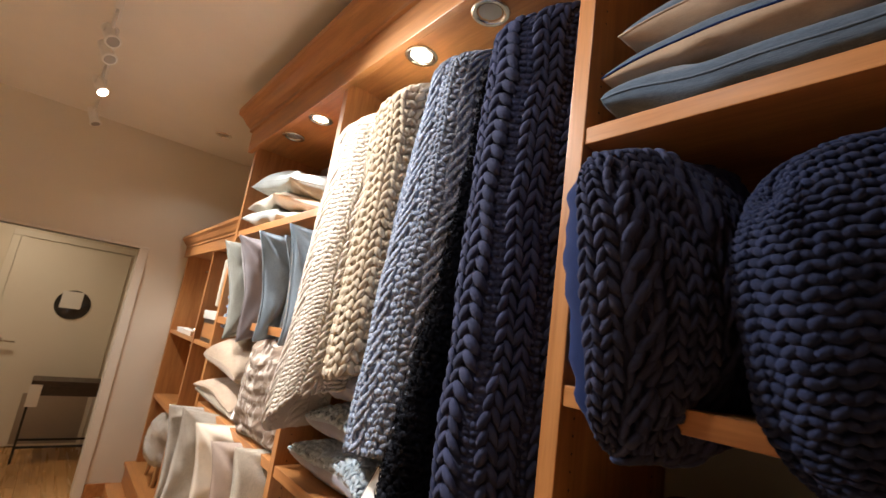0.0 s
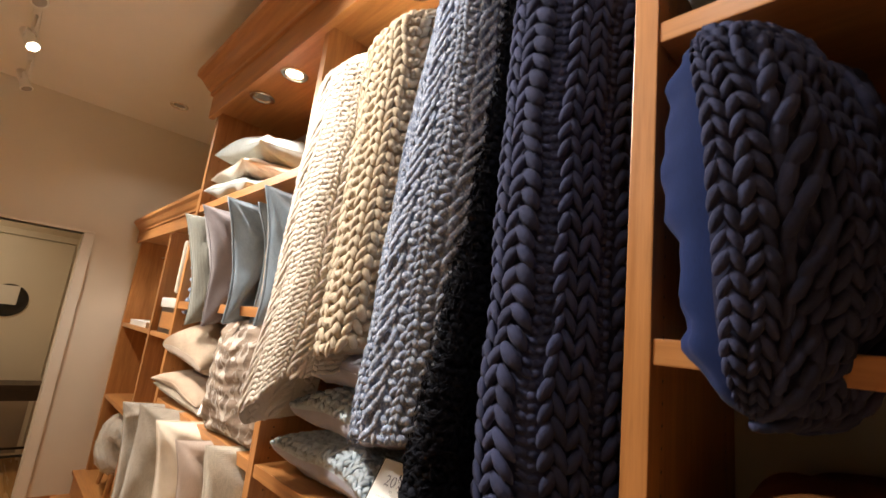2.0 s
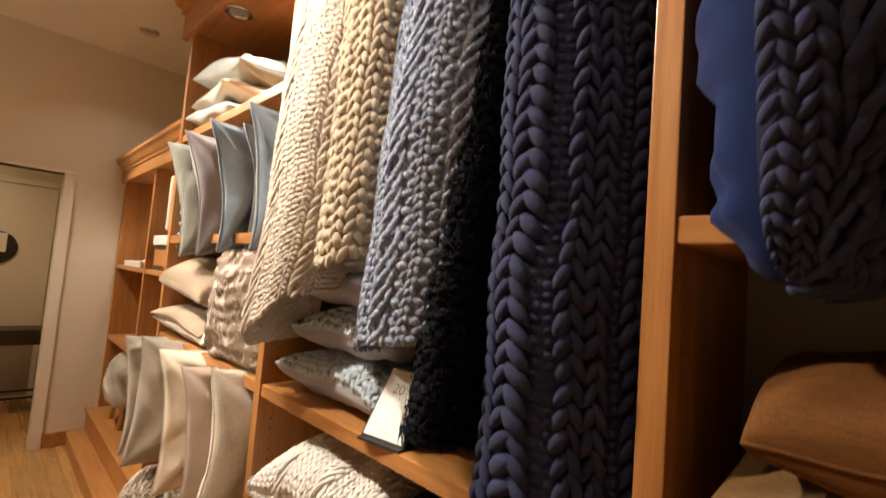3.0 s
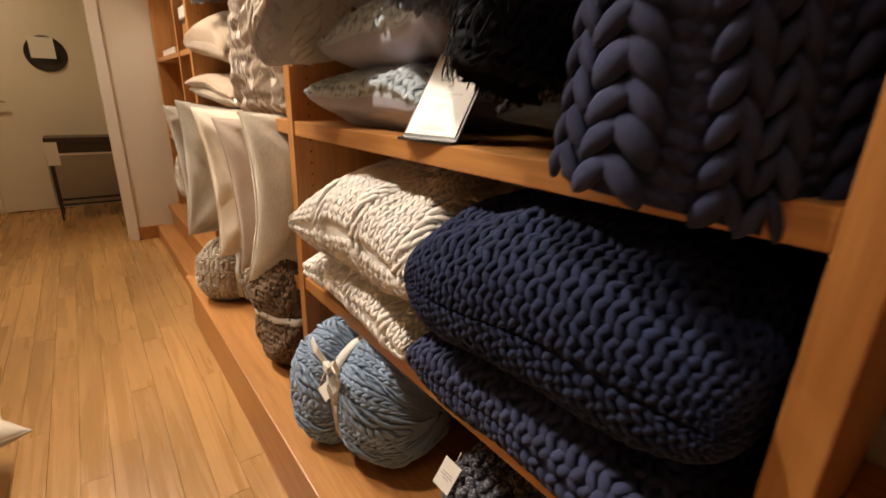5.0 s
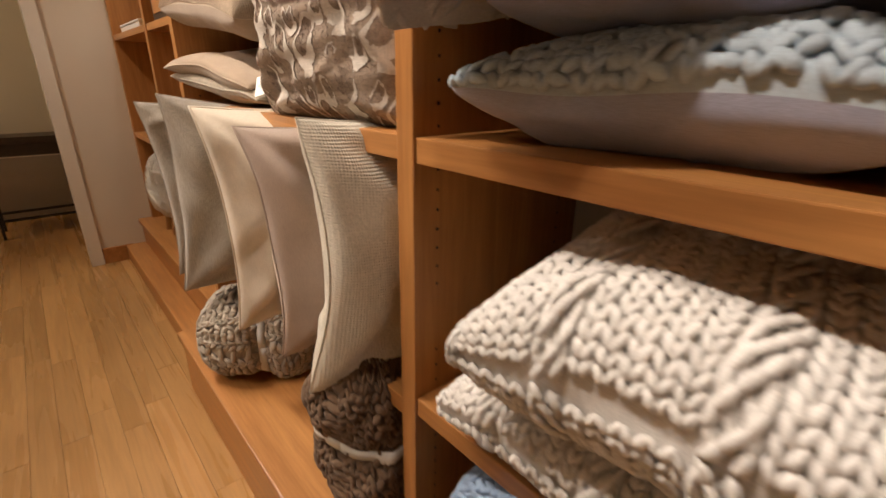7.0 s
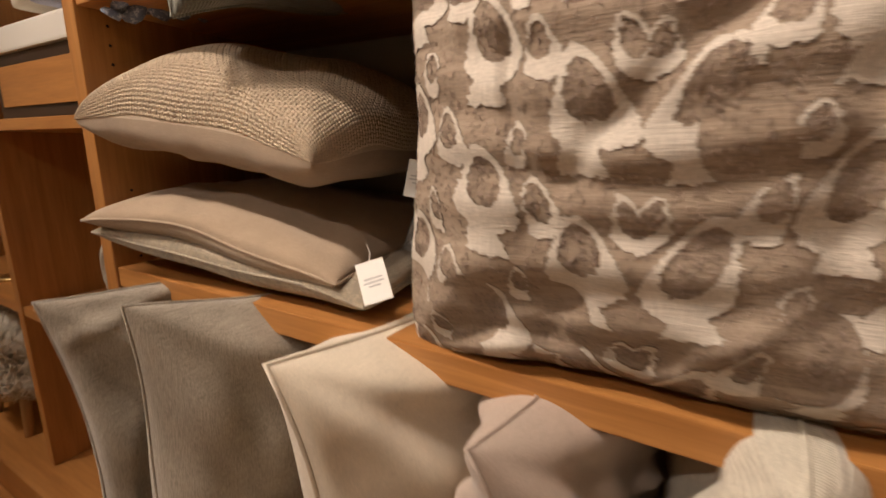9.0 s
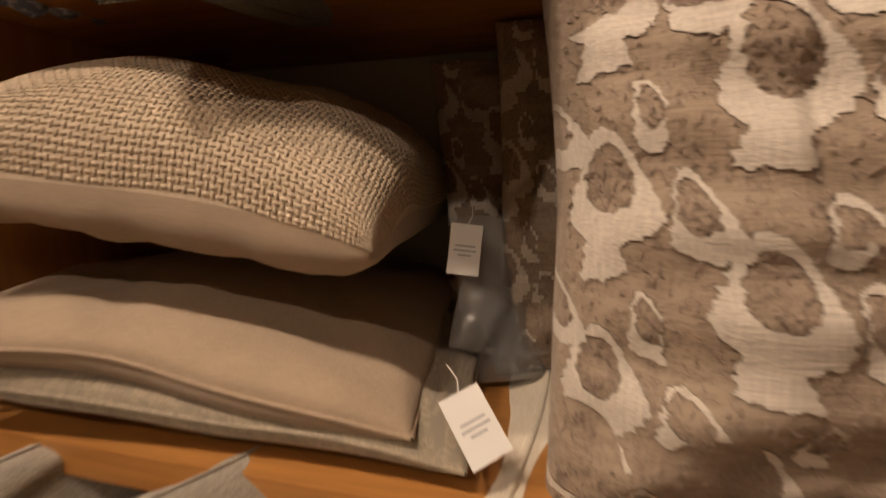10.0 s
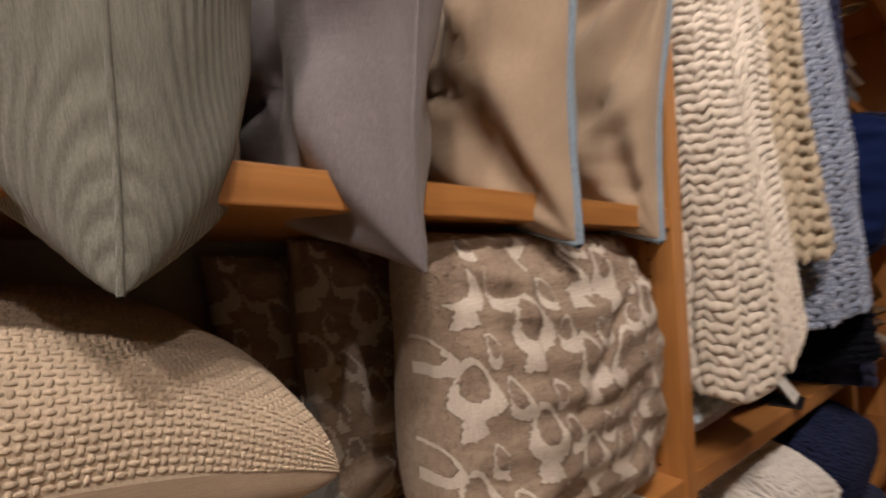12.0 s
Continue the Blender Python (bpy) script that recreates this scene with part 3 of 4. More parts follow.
# ---- hanging throws ----
def throw_surface(cy, hy, front_top, front_bot, z_top, z_bot, seed, lean=0.0, depth=0.17, hem=0.03, skew=0.0):
    """A throw folded over a rod: f(u, v) across its rounded front and down its length. lean: how far it drifts along y on its way down."""
    span, hgt = 2 * hy + 2 * depth, z_top - z_bot

    def f(u, v, side):
        s = np.clip(u / (span / 2), -1, 1)
        k = np.clip((v + hgt / 2) / hgt, -0.02, 1.02)
        ph = s * 2.25
        top = np.clip((k * hgt - (hgt - 0.10)) / 0.10, 0, 1)
        shrink = np.sqrt(np.clip(1 - top * top * 0.96, 0.02, 1))
        fx = front_bot + (front_top - front_bot) * np.clip(k, 0, 1) ** 0.8
        dx = depth * shrink
        cx = fx + depth
        sx, sy = np.cos(ph), np.sin(ph)
        px = np.sign(sx) * np.abs(sx) ** 0.75
        py = np.sign(sy) * np.abs(sy) ** 0.8
        fold = 0.012 * np.sin(s * 7 + seed) * (1 - top) + 0.012 * ripple(s * 1.5, k * 3, seed, 1.2)
        x = cx - (dx + fold) * px
        y = cy + lean * (1 - k) - (hy * (1 + 0.10 * np.sin(k * 4 + seed)) + fold * 0.5) * py
        z = z_bot + k * hgt + hem * np.sin(s * 2.2 + seed) * (1 - k) + skew * np.clip(s + 0.25, -0.2, 0.6) * (1 - k) ** 2
        return np.stack([x, y, z], -1)
    return f, span, hgt


def hanging_throw(label, yarn_mat, cols, rh, seed, **shape):
    f, span, hgt = throw_surface(seed=seed, **shape)
    ob = thing("knitted_throw", label, "throw", Matrix.Translation((0, 0, 0)), "throws hanging in the bay")
    mesh_part("ground_knit", *cloth_sheet(f, np.linspace(-span / 2, span / 2, 40), np.linspace(-hgt / 2, hgt / 2, 60), 1), yarn_mat, ob)
    lay = knit_layout(span, hgt, cols, rh, seed)
    tagged(mesh_part("stitches", *knit_mesh(f, 1, lay), yarn_mat, ob), kind="stuff")
    return ob


def pile(ob, yarn_mat, seed, n=9000, **shape):
    """A fluffy nap of loose fibre over a throw."""
    f, span, hgt = throw_surface(seed=seed, **shape)
    rng = np.random.RandomState(seed)
    u, v = (rng.rand(n) - 0.5) * span, (rng.rand(n) - 0.5) * hgt
    hair = stitches(f, 1, u, v, rng.rand(n) * 6.28, 0.006 + rng.rand(n) * 0.008, 0.0009 + rng.rand(n) * 0.0008, 0.006 + rng.rand(n) * 0.012)
    tagged(mesh_part("nap", *hair, yarn_mat, ob), kind="stuff")


hanging_throw("cream chunky cable-knit throw hanging over the rod", Y_CREAM, [("v", 0.024), ("p", 0.030), ("v", 0.024), ("x", 0.048), ("v", 0.024), ("p", 0.028)], 0.0185, 11,
              cy=1.555, hy=0.150, front_top=0.71, front_bot=0.632, z_top=2.46, z_bot=1.285, lean=0.01, skew=0.22, depth=0.16)
hanging_throw("beige ribbed chunky-knit throw hanging over the rod", Y_BEIGE, [("v", 0.042), ("v", 0.042), ("p", 0.022)], 0.031, 12,
              cy=1.262, hy=0.135, front_top=0.70, front_bot=0.665, z_top=2.47, z_bot=1.50, lean=0.0)
hanging_throw("flecked denim-blue knitted throw hanging over the rod", Y_DENIM, [("s", 0.021), ("v", 0.024), ("s", 0.021), ("x", 0.046)], 0.0175, 13,
              cy=0.978, hy=0.146, front_top=0.695, front_bot=0.625, z_top=2.48, z_bot=1.325, lean=0.025)
dark_throw = hanging_throw("black fluffy knitted throw hanging over the rod", Y_BLACK, [("s", 0.022)], 0.020, 14,
                           cy=0.848, hy=0.050, front_top=0.785, front_bot=0.638, z_top=2.48, z_bot=1.165, lean=0.035)
pile(dark_throw, Y_BLACK, 14, cy=0.848, hy=0.050, front_top=0.785, front_bot=0.638, z_top=2.48, z_bot=1.165, lean=0.035)
hanging_throw("navy blue braided chunky-knit throw hanging over the rod", Y_NAVY, [("v", 0.040), ("v", 0.042), ("q", 0.032), ("v", 0.041), ("v", 0.040), ("q", 0.028)], 0.034, 15,
              cy=0.712, hy=0.122, front_top=0.71, front_bot=0.69, z_top=2.50, z_bot=1.065, lean=0.0)
rod = thing("hanging_rod", "chrome hanging rod between the cherry uprights", "rod", kind="structure")
part("bar", tube([(0.87, POSTS[1] + TH, ROD_Z), (0.87, POSTS[2], ROD_Z)], 0.014, 14), CHROME, rod, smooth=True)


# ---- cushions and folded knits ----
def flat(x, y, z, turn=0, tip=0, roll=0):
    return pose(x, y, z, roll, tip, turn)


def stand(x, y, z, face=-90, back=8, spin=0):
    """Upright: face -90 looks out of the shelf, 0 along the shelf towards the start; back leans it; spin turns it in its own plane."""
    return pose(x, y, z, 90 - back, 0, face) @ pose(0, 0, 0, 0, 0, spin)


def book(front, y, z, size, spin=0, tip=0, turn=0):
    """Standing edge-on like a book: front is where its near edge lies, tip leans its top along y."""
    return Matrix.Translation((front + size / 2, y, z)) @ pose(0, 0, 0, tip, 0, 0) @ pose(0, 0, 0, 90, 0, turn) @ pose(0, 0, 0, 0, 0, spin)


NAVY_CABLE = ([("v", 0.030), ("v", 0.030), ("x", 0.066), ("v", 0.030)], 0.026)
# bay with navy cushions
cushion("navy chunky cable-knit cushion with blue cotton back on the shelf", 0.48, 0.51, 0.25, stand(0.865, 0.372, 1.765, -8, 0, 9), F_NAVY, F_NAVY, NAVY_CABLE, Y_NAVY, 21, pinch=-0.02, wrinkle=0.006, rounded=0.13, gather=0.010, belly=0.8)
cushion("navy ridged chunky-knit cushion on the shelf", 0.45, 0.48, 0.25, stand(0.865, 0.030, 1.742, -38, 0, 16), F_NAVY, F_NAVY, ([("p", 0.031)], 0.0165), Y_MARINE, 22, pinch=-0.10, knit_back=True, rounded=0.22)
cushion("slate denim cushion lying folded on the shelf", 0.49, 0.5, 0.11, flat(1.005, 0.245, S1 + 0.05, 3), F_DENIM, seed=23, wrinkle=0.006, pinch=0.012, full=0.28)
cushion("cream and navy cushion lying in the stack", 0.49, 0.5, 0.10, flat(1.005, 0.24, S1 + 0.13, -2), F_DENIM, F_TAN, seed=24, wrinkle=0.007, pinch=0.02, full=0.34, cord=F_NAVY)
cushion("slate woven patchwork cushion lying on the stack", 0.48, 0.49, 0.17, flat(1.01, 0.225, S1 + 0.225, 2), F_DENIM, F_TAN, seed=25, wrinkle=0.007, pinch=0.03, droop=0.02)
for lab, mat, y, z, h, turn, dip, sd in (
        ("grey linen cushion at the foot of a stack", F_STONE, 0.215, 0.050, 0.10, -4, 0.01, 31), ("mustard woven cushion lying in a stack", F_MUSTARD, 0.215, 0.118, 0.09, 3, 0.008, 32),
        ("brown woven cushion lying in a stack", F_MUSTARD, 0.205, 0.165, 0.07, -2, 0.02, 33), ("brown patchwork leather cushion on top of a stack", F_RUST, 0.20, 0.245, 0.19, 5, 0.05, 34)):
    cushion(lab, 0.5, 0.5, h, flat(0.985, y, S3 + z, turn), mat, seed=sd, wrinkle=0.006, pinch=0.03, droop=dip, full=0.42)
# throws bay, upper shelf
PALE_KNIT = ([("v", 0.027), ("s", 0.022), ("v", 0.027), ("p", 0.026)], 0.020)
cushion("pale blue chunky-knit cushion with lavender back lying on the shelf", 0.49, 0.50, 0.15, flat(1.03, 1.44, S3 + 0.068, 91), F_LAVENDER, F_LAVENDER, PALE_KNIT, Y_PALE, 41, full=0.4, droop=0.008)
cushion("pale blue chunky-knit cushion with lavender back lying in the stack", 0.49, 0.48, 0.15, flat(1.04, 1.415, S3 + 0.205, 87), F_LAVENDER, F_LAVENDER, ([("s", 0.026)], 0.022), Y_PALE, 42, full=0.4)
cushion("lavender grey cushion lying on top of the stack", 0.48, 0.48, 0.12, flat(1.04, 1.42, S3 + 0.335, 2), F_LAVENDER, seed=43)
cushion("charcoal chunky-knit cushion lying on the shelf", 0.42, 0.42, 0.13, flat(1.03, 0.81, S3 + 0.07, -4), F_DENIM, F_DENIM, ([("s", 0.022)], 0.019), Y_CHARCOAL, 44)
# throws bay, lower shelf
CABLE = ([("v", 0.024), ("v", 0.024), ("v", 0.024), ("v", 0.024), ("x", 0.046), ("v", 0.022)], 0.0165)
cushion("ivory cable-knit cushion lying on the shelf", 0.50, 0.54, 0.17, flat(0.99, 1.385, S4 + 0.080, 90), F_CREAM, F_CREAM, CABLE, Y_IVORY, 51, knit_back=True, full=0.42, pinch=0.04)
cushion("ivory cable-knit cushion lying on the other", 0.50, 0.56, 0.27, flat(0.965, 1.325, S4 + 0.240, 93), F_CREAM, F_CREAM, CABLE, Y_IVORY, 52, pinch=0.03, knit_back=True, full=0.45)
cushion("navy chunky-knit blanket folded on the shelf", 0.46, 0.48, 0.15, flat(0.925, 0.84, S4 + 0.078, -2), F_DENIM, F_DENIM, ([("p", 0.033)], 0.0155), Y_NAVY, 53, full=0.35, pinch=0.02, knit_back=True)
cushion("marine blue ridged knit cushion lying on the folded blanket", 0.50, 0.52, 0.25, flat(0.92, 0.84, S4 + 0.262, 3, -3), F_NAVY, F_DENIM, ([("p", 0.030)], 0.0145), Y_MARINE, 54, full=0.36, pinch=0.01, knit_back=True, rounded=0.10)
# bay of neutral cushions, top shelf
cushion("grey cushion with a pale edge lying on the top shelf", 0.5, 0.5, 0.12, flat(1.0, 2.62, S1 + 0.06, 4), F_PALEBLUE, seed=61, pinch=0.05, wrinkle=0.009)
cushion("cream cushion lying in the stack", 0.5, 0.5, 0.12, flat(1.0, 2.61, S1 + 0.155, -3), F_CREAM, seed=62, pinch=0.05, wrinkle=0.009)
cushion("grey-blue cushion lying on top of the stack", 0.5, 0.5, 0.17, flat(1.01, 2.59, S1 + 0.27, 5), F_PALEBLUE, seed=63, pinch=0.05, wrinkle=0.01)
# second shelf
cushion("blue fringed knit cushion standing on the shelf", 0.48, 0.46, 0.13, book(0.76, 2.86, S2 + 0.20, 0.46, 6, -3, -6), F_BLUE, F_BLUE, ([("s", 0.036)], 0.028), Y_DENIM, 71)
cushion("grey-green ribbed cushion standing with a corner over the edge", 0.53, 0.53, 0.28, book(0.665, 2.615, S2 + 0.195, 0.53, 9, -6, -4), F_SAGE, seed=72, wrinkle=0.008, pinch=0.11)
cushion("slate mauve linen cushion standing with a corner over the edge", 0.52, 0.53, 0.17, book(0.665, 2.405, S2 + 0.20, 0.52, 9, -5, 6), F_PLUM, seed=73, wrinkle=0.016, pinch=0.11)
cushion("chambray blue cushion with a tan back standing on the shelf", 0.50, 0.50, 0.15, book(0.675, 2.145, S2 + 0.205, 0.50, 7, -2, 4), F_BLUE, F_TAN, seed=74, wrinkle=0.017, pinch=0.1, piping=0.006, cord=F_BLUE)
cushion("chambray blue cushion with a tan back standing beside the upright", 0.48, 0.50, 0.14, book(0.70, 1.87, S2 + 0.21, 0.48, 6, 1, 5), F_BLUE, F_TAN, seed=75, wrinkle=0.017, pinch=0.1, piping=0.006, cord=F_BLUE)
cushion("chambray blue cushion with a tan back squeezed between others", 0.46, 0.48, 0.12, book(0.76, 2.03, S2 + 0.20, 0.46, 5, -3, 2), F_BLUE, F_TAN, seed=76, wrinkle=0.012, pinch=0.1, piping=0.006, cord=F_BLUE)
# third shelf
cushion("grey linen cushion lying on the shelf", 0.50, 0.58, 0.085, flat(0.995, 2.672, S3 + 0.048, 5, 0, 5), F_STONE, seed=81, pinch=0.03, droop=0.004, wrinkle=0.004, full=0.4)
cushion("tan linen cushion lying in the stack", 0.48, 0.53, 0.11, flat(0.975, 2.695, S3 + 0.098, 7, 0, 5), F_TAN, seed=82, pinch=0.03, wrinkle=0.004, droop=0.018, full=0.45)
cushion("beige basketweave cushion with plain tan back lying on the stack", 0.50, 0.52, 0.25, flat(0.985, 2.702, S3 + 0.250, 5, 0, 6), F_CREAM, F_TAN, ([("w", 0.0072)], 0.0066), Y_WEAVE, 83, pinch=0.07, full=0.38, wrinkle=0.0025, droop=0.008, rounded=0.03, belly=0.62, gather=0.004)


def ikat(u, v):
    """1 on the pale motifs of the patterned cloth, 2 on its tufted drops, 0 on the ground."""
    w, h = 0.092, 0.128
    rag = 0.0035 * np.sin(u * 48 + 1) + 0.003 * np.sin(v * 61 + 2 * np.sin(u * 34)) + 0.0016 * np.sin(u * 400 + v * 130) * np.sin(v * 520 - u * 90)
    m = np.abs(u) + rag
    col = np.floor(m / w)
    a, b = m % w - w / 2, (v + 0.02 + rag + (col % 2) * h / 2 + 6 * h) % h - h / 2
    out = np.zeros(u.shape, int)
    # a broad pale stem under each drop, forking into two horns round it
    stem = (np.abs(a - 0.10 * b) < 0.008 + 0.34 * np.clip(-b - 0.030, 0, 0.05)) & (b < -0.022)
    out = np.where(stem, 1, out)
    for ox, oy, s in ((-0.004, 0.002, 0.80), (0.034, 0.044, 0.5), (-0.036, 0.036, 0.42)):
        p, q = a - ox - 0.22 * (b - oy), b - oy
        r = np.sqrt((p / (0.021 * s * (1.15 - 7 * np.clip(q / s, -0.05, 0.09)))) ** 2 + (q / (0.036 * s)) ** 2)
        horn = 1.25 + 0.42 * np.clip(-q / (0.036 * s), -0.2, 1)
        out = np.where((r < horn) & (r > 0.80) & (q < 0.045 * s), 1, out)
        out = np.where(r < 0.86, 2, out)
    out = np.where((out == 1) & (np.sin(u * 23 + col * 2) * np.sin(v * 19 + 1.3) > 0.72), 0, out)
    return out


def ikat_cushion(label, w, h, t, m, seed, n=120):
    """A jacquard cushion: ground cloth, pale raised motifs and tufts of cut thread."""
    ob = thing("cushion", label, "cushion", m)
    surf = pillow_surface(w, h, t, seed, 0.05, 0.007, 0.0, 0.4)
    us, vs = np.sin(np.linspace(-1, 1, n) * 1.45) / math.sin(1.45) * w / 2, np.sin(np.linspace(-1, 1, n) * 1.45) / math.sin(1.45) * h / 2

    def puckered(u, v, side):
        p = surf(u, v, side)
        p[..., 2] += 0.0030 * np.sin(v * 118 + 2.2 * ripple(u * 6, v * 6, seed, 1.0)) * np.clip(1 - (2 * u / w) ** 6, 0, 1)
        return p
    p, q = cloth_sheet(puckered, us, vs, 1)
    mid = ikat((us[:-1, None] + us[1:, None]).T / 2 + 0 * vs[:-1, None], (vs[:-1, None] + vs[1:, None]) / 2 + 0 * us[None, :-1]).reshape(-1)
    mesh_part("front_cover", p, q[mid != 1], F_TAUPE, ob)
    mesh_part("pale_pattern", p + np.array([0, 0, 0.0015]), q[mid == 1], F_IVORY, ob, "cream woven motifs")
    mesh_part("back_cover", *cloth_sheet(surf, us[::4], vs[::4], -1), F_TAUPE, ob)
    rng = np.random.RandomState(seed)
    u, v = (rng.rand(22000) - 0.5) * w * 0.97, (rng.rand(22000) - 0.5) * h * 0.97
    on = (ikat(u, v) == 2) | ((ikat(u, v) == 0) & (rng.rand(22000) < 0.28))
    u, v = u[on], v[on]
    k = len(u)
    lobes = stitches(puckered, 1, u, v, 0.9 + rng.rand(k) * 1.2, 0.0014 + rng.rand(k) * 0.0017, np.full(k, 0.00055), 0.0003 + rng.rand(k) * 0.0012)
    tagged(mesh_part("tufting", *lobes, Y_TUFT, ob, "taupe tufts of cut thread"), kind="stuff")
    return ob


ikat_cushion("taupe and cream ikat cushion with tufted pattern standing on the shelf", 0.52, 0.465, 0.25, stand(0.836, 2.05, S3 + 0.218, -88, 2, 2), 84, 440)
ikat_cushion("taupe patterned cushion standing behind in shade", 0.46, 0.45, 0.14, stand(1.07, 2.15, S3 + 0.225, -80, 6, 0), 85)
ikat_cushion("dark patterned cushion leaning on the backing", 0.46, 0.44, 0.10, stand(1.135, 2.245, S3 + 0.22, -84, 4, 3), 86)
# fourth shelf, cushions standing side by side
S4C = 0.615
for lab, mat, front, y, sz, tk, spin, tip, turn, wr, sd in (
        ("grey linen cushion standing on the low shelf", F_GREY, 0.60, 2.79, 0.55, 0.17, 3, 1, -5, 0.016, 91), ("grey linen cushion standing beside another", F_GREY, 0.595, 2.585, 0.56, 0.19, -2, 2, -4, 0.016, 92),
        ("cream linen cushion with a raised seam on the low shelf", F_CREAM, 0.632, 2.315, 0.57, 0.24, 3, 1, -3, 0.022, 93), ("taupe cotton cushion standing on the low shelf", F_MAUVE, 0.655, 2.105, 0.53, 0.21, 4, -1, 0, 0.020, 94),
        ("oat textured cushion standing beside the upright", F_OAT, 0.660, 1.905, 0.53, 0.20, -2, 2, 4, 0.010, 95)):
    cushion(lab, sz, sz, tk, book(front, y, S4C + 0.222, sz, spin, tip, turn), mat, seed=sd, wrinkle=wr, pinch=0.04 if sd == 95 else 0.085, full=0.5, piping=0.004 if sd == 93 else 0.0025, droop=0.03)


# ---- tied bundles ----
def bundle_surface(length, rad, seed, waist=0.2, square=0.7):
    circ = 2 * math.pi * rad

    def f(u, v, side):
        k = np.clip(v / (length / 2), -1, 1)
        ph = u / rad
        r = rad * np.sqrt(np.clip(1 - np.abs(k) ** 3.2, 0.002, 1)) * (1 - waist * np.exp(-(v / 0.035) ** 2)) * (1 + 0.13 * ripple(np.cos(ph), np.sin(ph) + k * 1.6, seed, 1.3))
        c, s = np.cos(ph), np.sin(ph)
        return np.stack([r * np.sign(c) * np.abs(c) ** square, r * np.sign(s) * np.abs(s) ** square, v * 1.0], -1)
    return f, circ


def tied_bundle(label, m, length, rad, yarn_mat, seed, cols=(("x", 0.07), ("v", 0.04)), rh=0.03, waist=0.2, bow=True, flatten=(1, 1, 1)):
    ob = thing("tied_throw", label, "throw", m @ Matrix.Diagonal((*flatten, 1)))
    f, circ = bundle_surface(length, rad, seed, waist)
    mesh_part("ground_knit", *cloth_sheet(f, np.linspace(-circ / 2, circ / 2, 41), np.linspace(-length / 2, length / 2, 30), 1), yarn_mat, ob)
    lay = knit_layout(circ, length * 0.97, list(cols), rh, seed)
    tagged(mesh_part("stitches", *knit_mesh(f, 1, lay), yarn_mat, ob), kind="stuff")
    if bow:
        us = np.linspace(-circ / 2, circ / 2, 49)
        rb = np.concatenate([f(us, np.full_like(us, z), 1) * np.array([1.10, 1.10, 1]) for z in (-0.011, 0.011)])
        n = len(us)
        faces = np.stack([np.arange(n - 1), np.arange(1, n), np.arange(1, n) + n, np.arange(n - 1) + n], -1)
        band = mesh_part("ribbon", rb, faces, RIBBON, ob, "white cotton ribbon")
        solid = band.modifiers.new("thick", "SOLIDIFY")
        solid.thickness = 0.0015
    return ob


tied_bundle("dusty blue cable-knit throw rolled and tied with white ribbon", pose(0.825, 1.43, DECK + 0.165, 90, 0, 14), 0.45, 0.17, Y_SKY, 101, (("v", 0.023), ("v", 0.023), ("x", 0.042)), 0.0175)
tied_bundle("brown cable-knit throw rolled upright and tied", pose(0.78, 1.93, DECK + 0.20, 0, 0, 20), 0.42, 0.115, Y_BROWN, 102, (("v", 0.023), ("p", 0.028), ("v", 0.023), ("s", 0.024)), 0.0185, 0.10)
tied_bundle("stone cable-knit throw rolled and tied on the deck", pose(0.79, 2.58, DECK + 0.13, 90, 0, 62), 0.40, 0.135, Y_STONE, 103, (("v", 0.024), ("s", 0.024), ("p", 0.026)), 0.0185)
tied_bundle("charcoal knitted throw rolled and tied on the deck", pose(0.84, 0.82, DECK + 0.14, 90, 0, 5), 0.44, 0.14, Y_CHARCOAL, 104, (("s", 0.03),), 0.026)


# ---- fixtures ----
def soffit_spot(x, y, z, lit):
    ob = thing("recessed_spotlight", "small nickel recessed spotlight, lit" if lit else "small nickel recessed spotlight, unlit", "spotlight", Matrix.Translation((x, y, z)))
    part("trim_ring", lathe([(0.042, 0.004), (0.042, -0.003), (0.054, -0.007), (0.062, -0.005), (0.065, 0.0), (0.062, 0.004)], 28), CHROME, ob, smooth=True)
    part("bulb", lathe([(0.001, -0.001), (0.016, -0.0008), (0.032, 0.0005), (0.042, 0.003)], 24), GLOW if lit else BULB_OFF, ob, "glowing bulb" if lit else "", True)
    return ob


for sy, lit in SOFFIT_SPOTS:
    soffit_spot(0.83, sy, SOFFIT - 0.002, lit)
# Fittings at negative x are invented to house the added fill lamps
for dx, dy in DOWN_AND_FILL:
    soffit_spot(dx, dy, CEIL - 0.002, dx < 0)

track = thing("track_light", "white ceiling lighting track with swivelling spot heads", "track light", Matrix.Translation((TRACK_X, 2.2, CEIL)))
part("rail", slab(-0.018, 0.018, -3.2, 2.45, -0.024, -0.001, 0.003), WHITE_METAL, track)
for n, (hy, aim) in enumerate(HEADS):
    y = hy - 2.2
    d = (Vector(aim) - Vector((TRACK_X, hy, CEIL - 0.17))).normalized()
    part("stem", tube([(0, y, -0.024), (0, y, -0.15)], 0.008, 10), WHITE_METAL, track, smooth=True)
    c = Vector((0, y, -0.17))
    side = d.cross(Vector((0, 0, 1))).normalized() * 0.034
    head = part("spot_head", tube([c - d * 0.075, c - d * 0.07, c - d * 0.03, c + d * 0.03, c + d * 0.06, c + d * 0.062], [0.012, 0.026, 0.03, 0.03, 0.038, 0.035], 18), WHITE_METAL, track, smooth=True)
    part("yoke", tube([c + side, c + side * 0.9 + Vector((0, 0, 0.05)), Vector((0, y, -0.115)), c - side * 0.9 + Vector((0, 0, 0.05)), c - side], 0.004, 6), WHITE_METAL, track, smooth=True)
    part("bulb", tube([c + d * 0.0625, c + d * 0.0635], [0.028, 0.028], 18), GLOW if n == 1 else BULB_OFF, head)

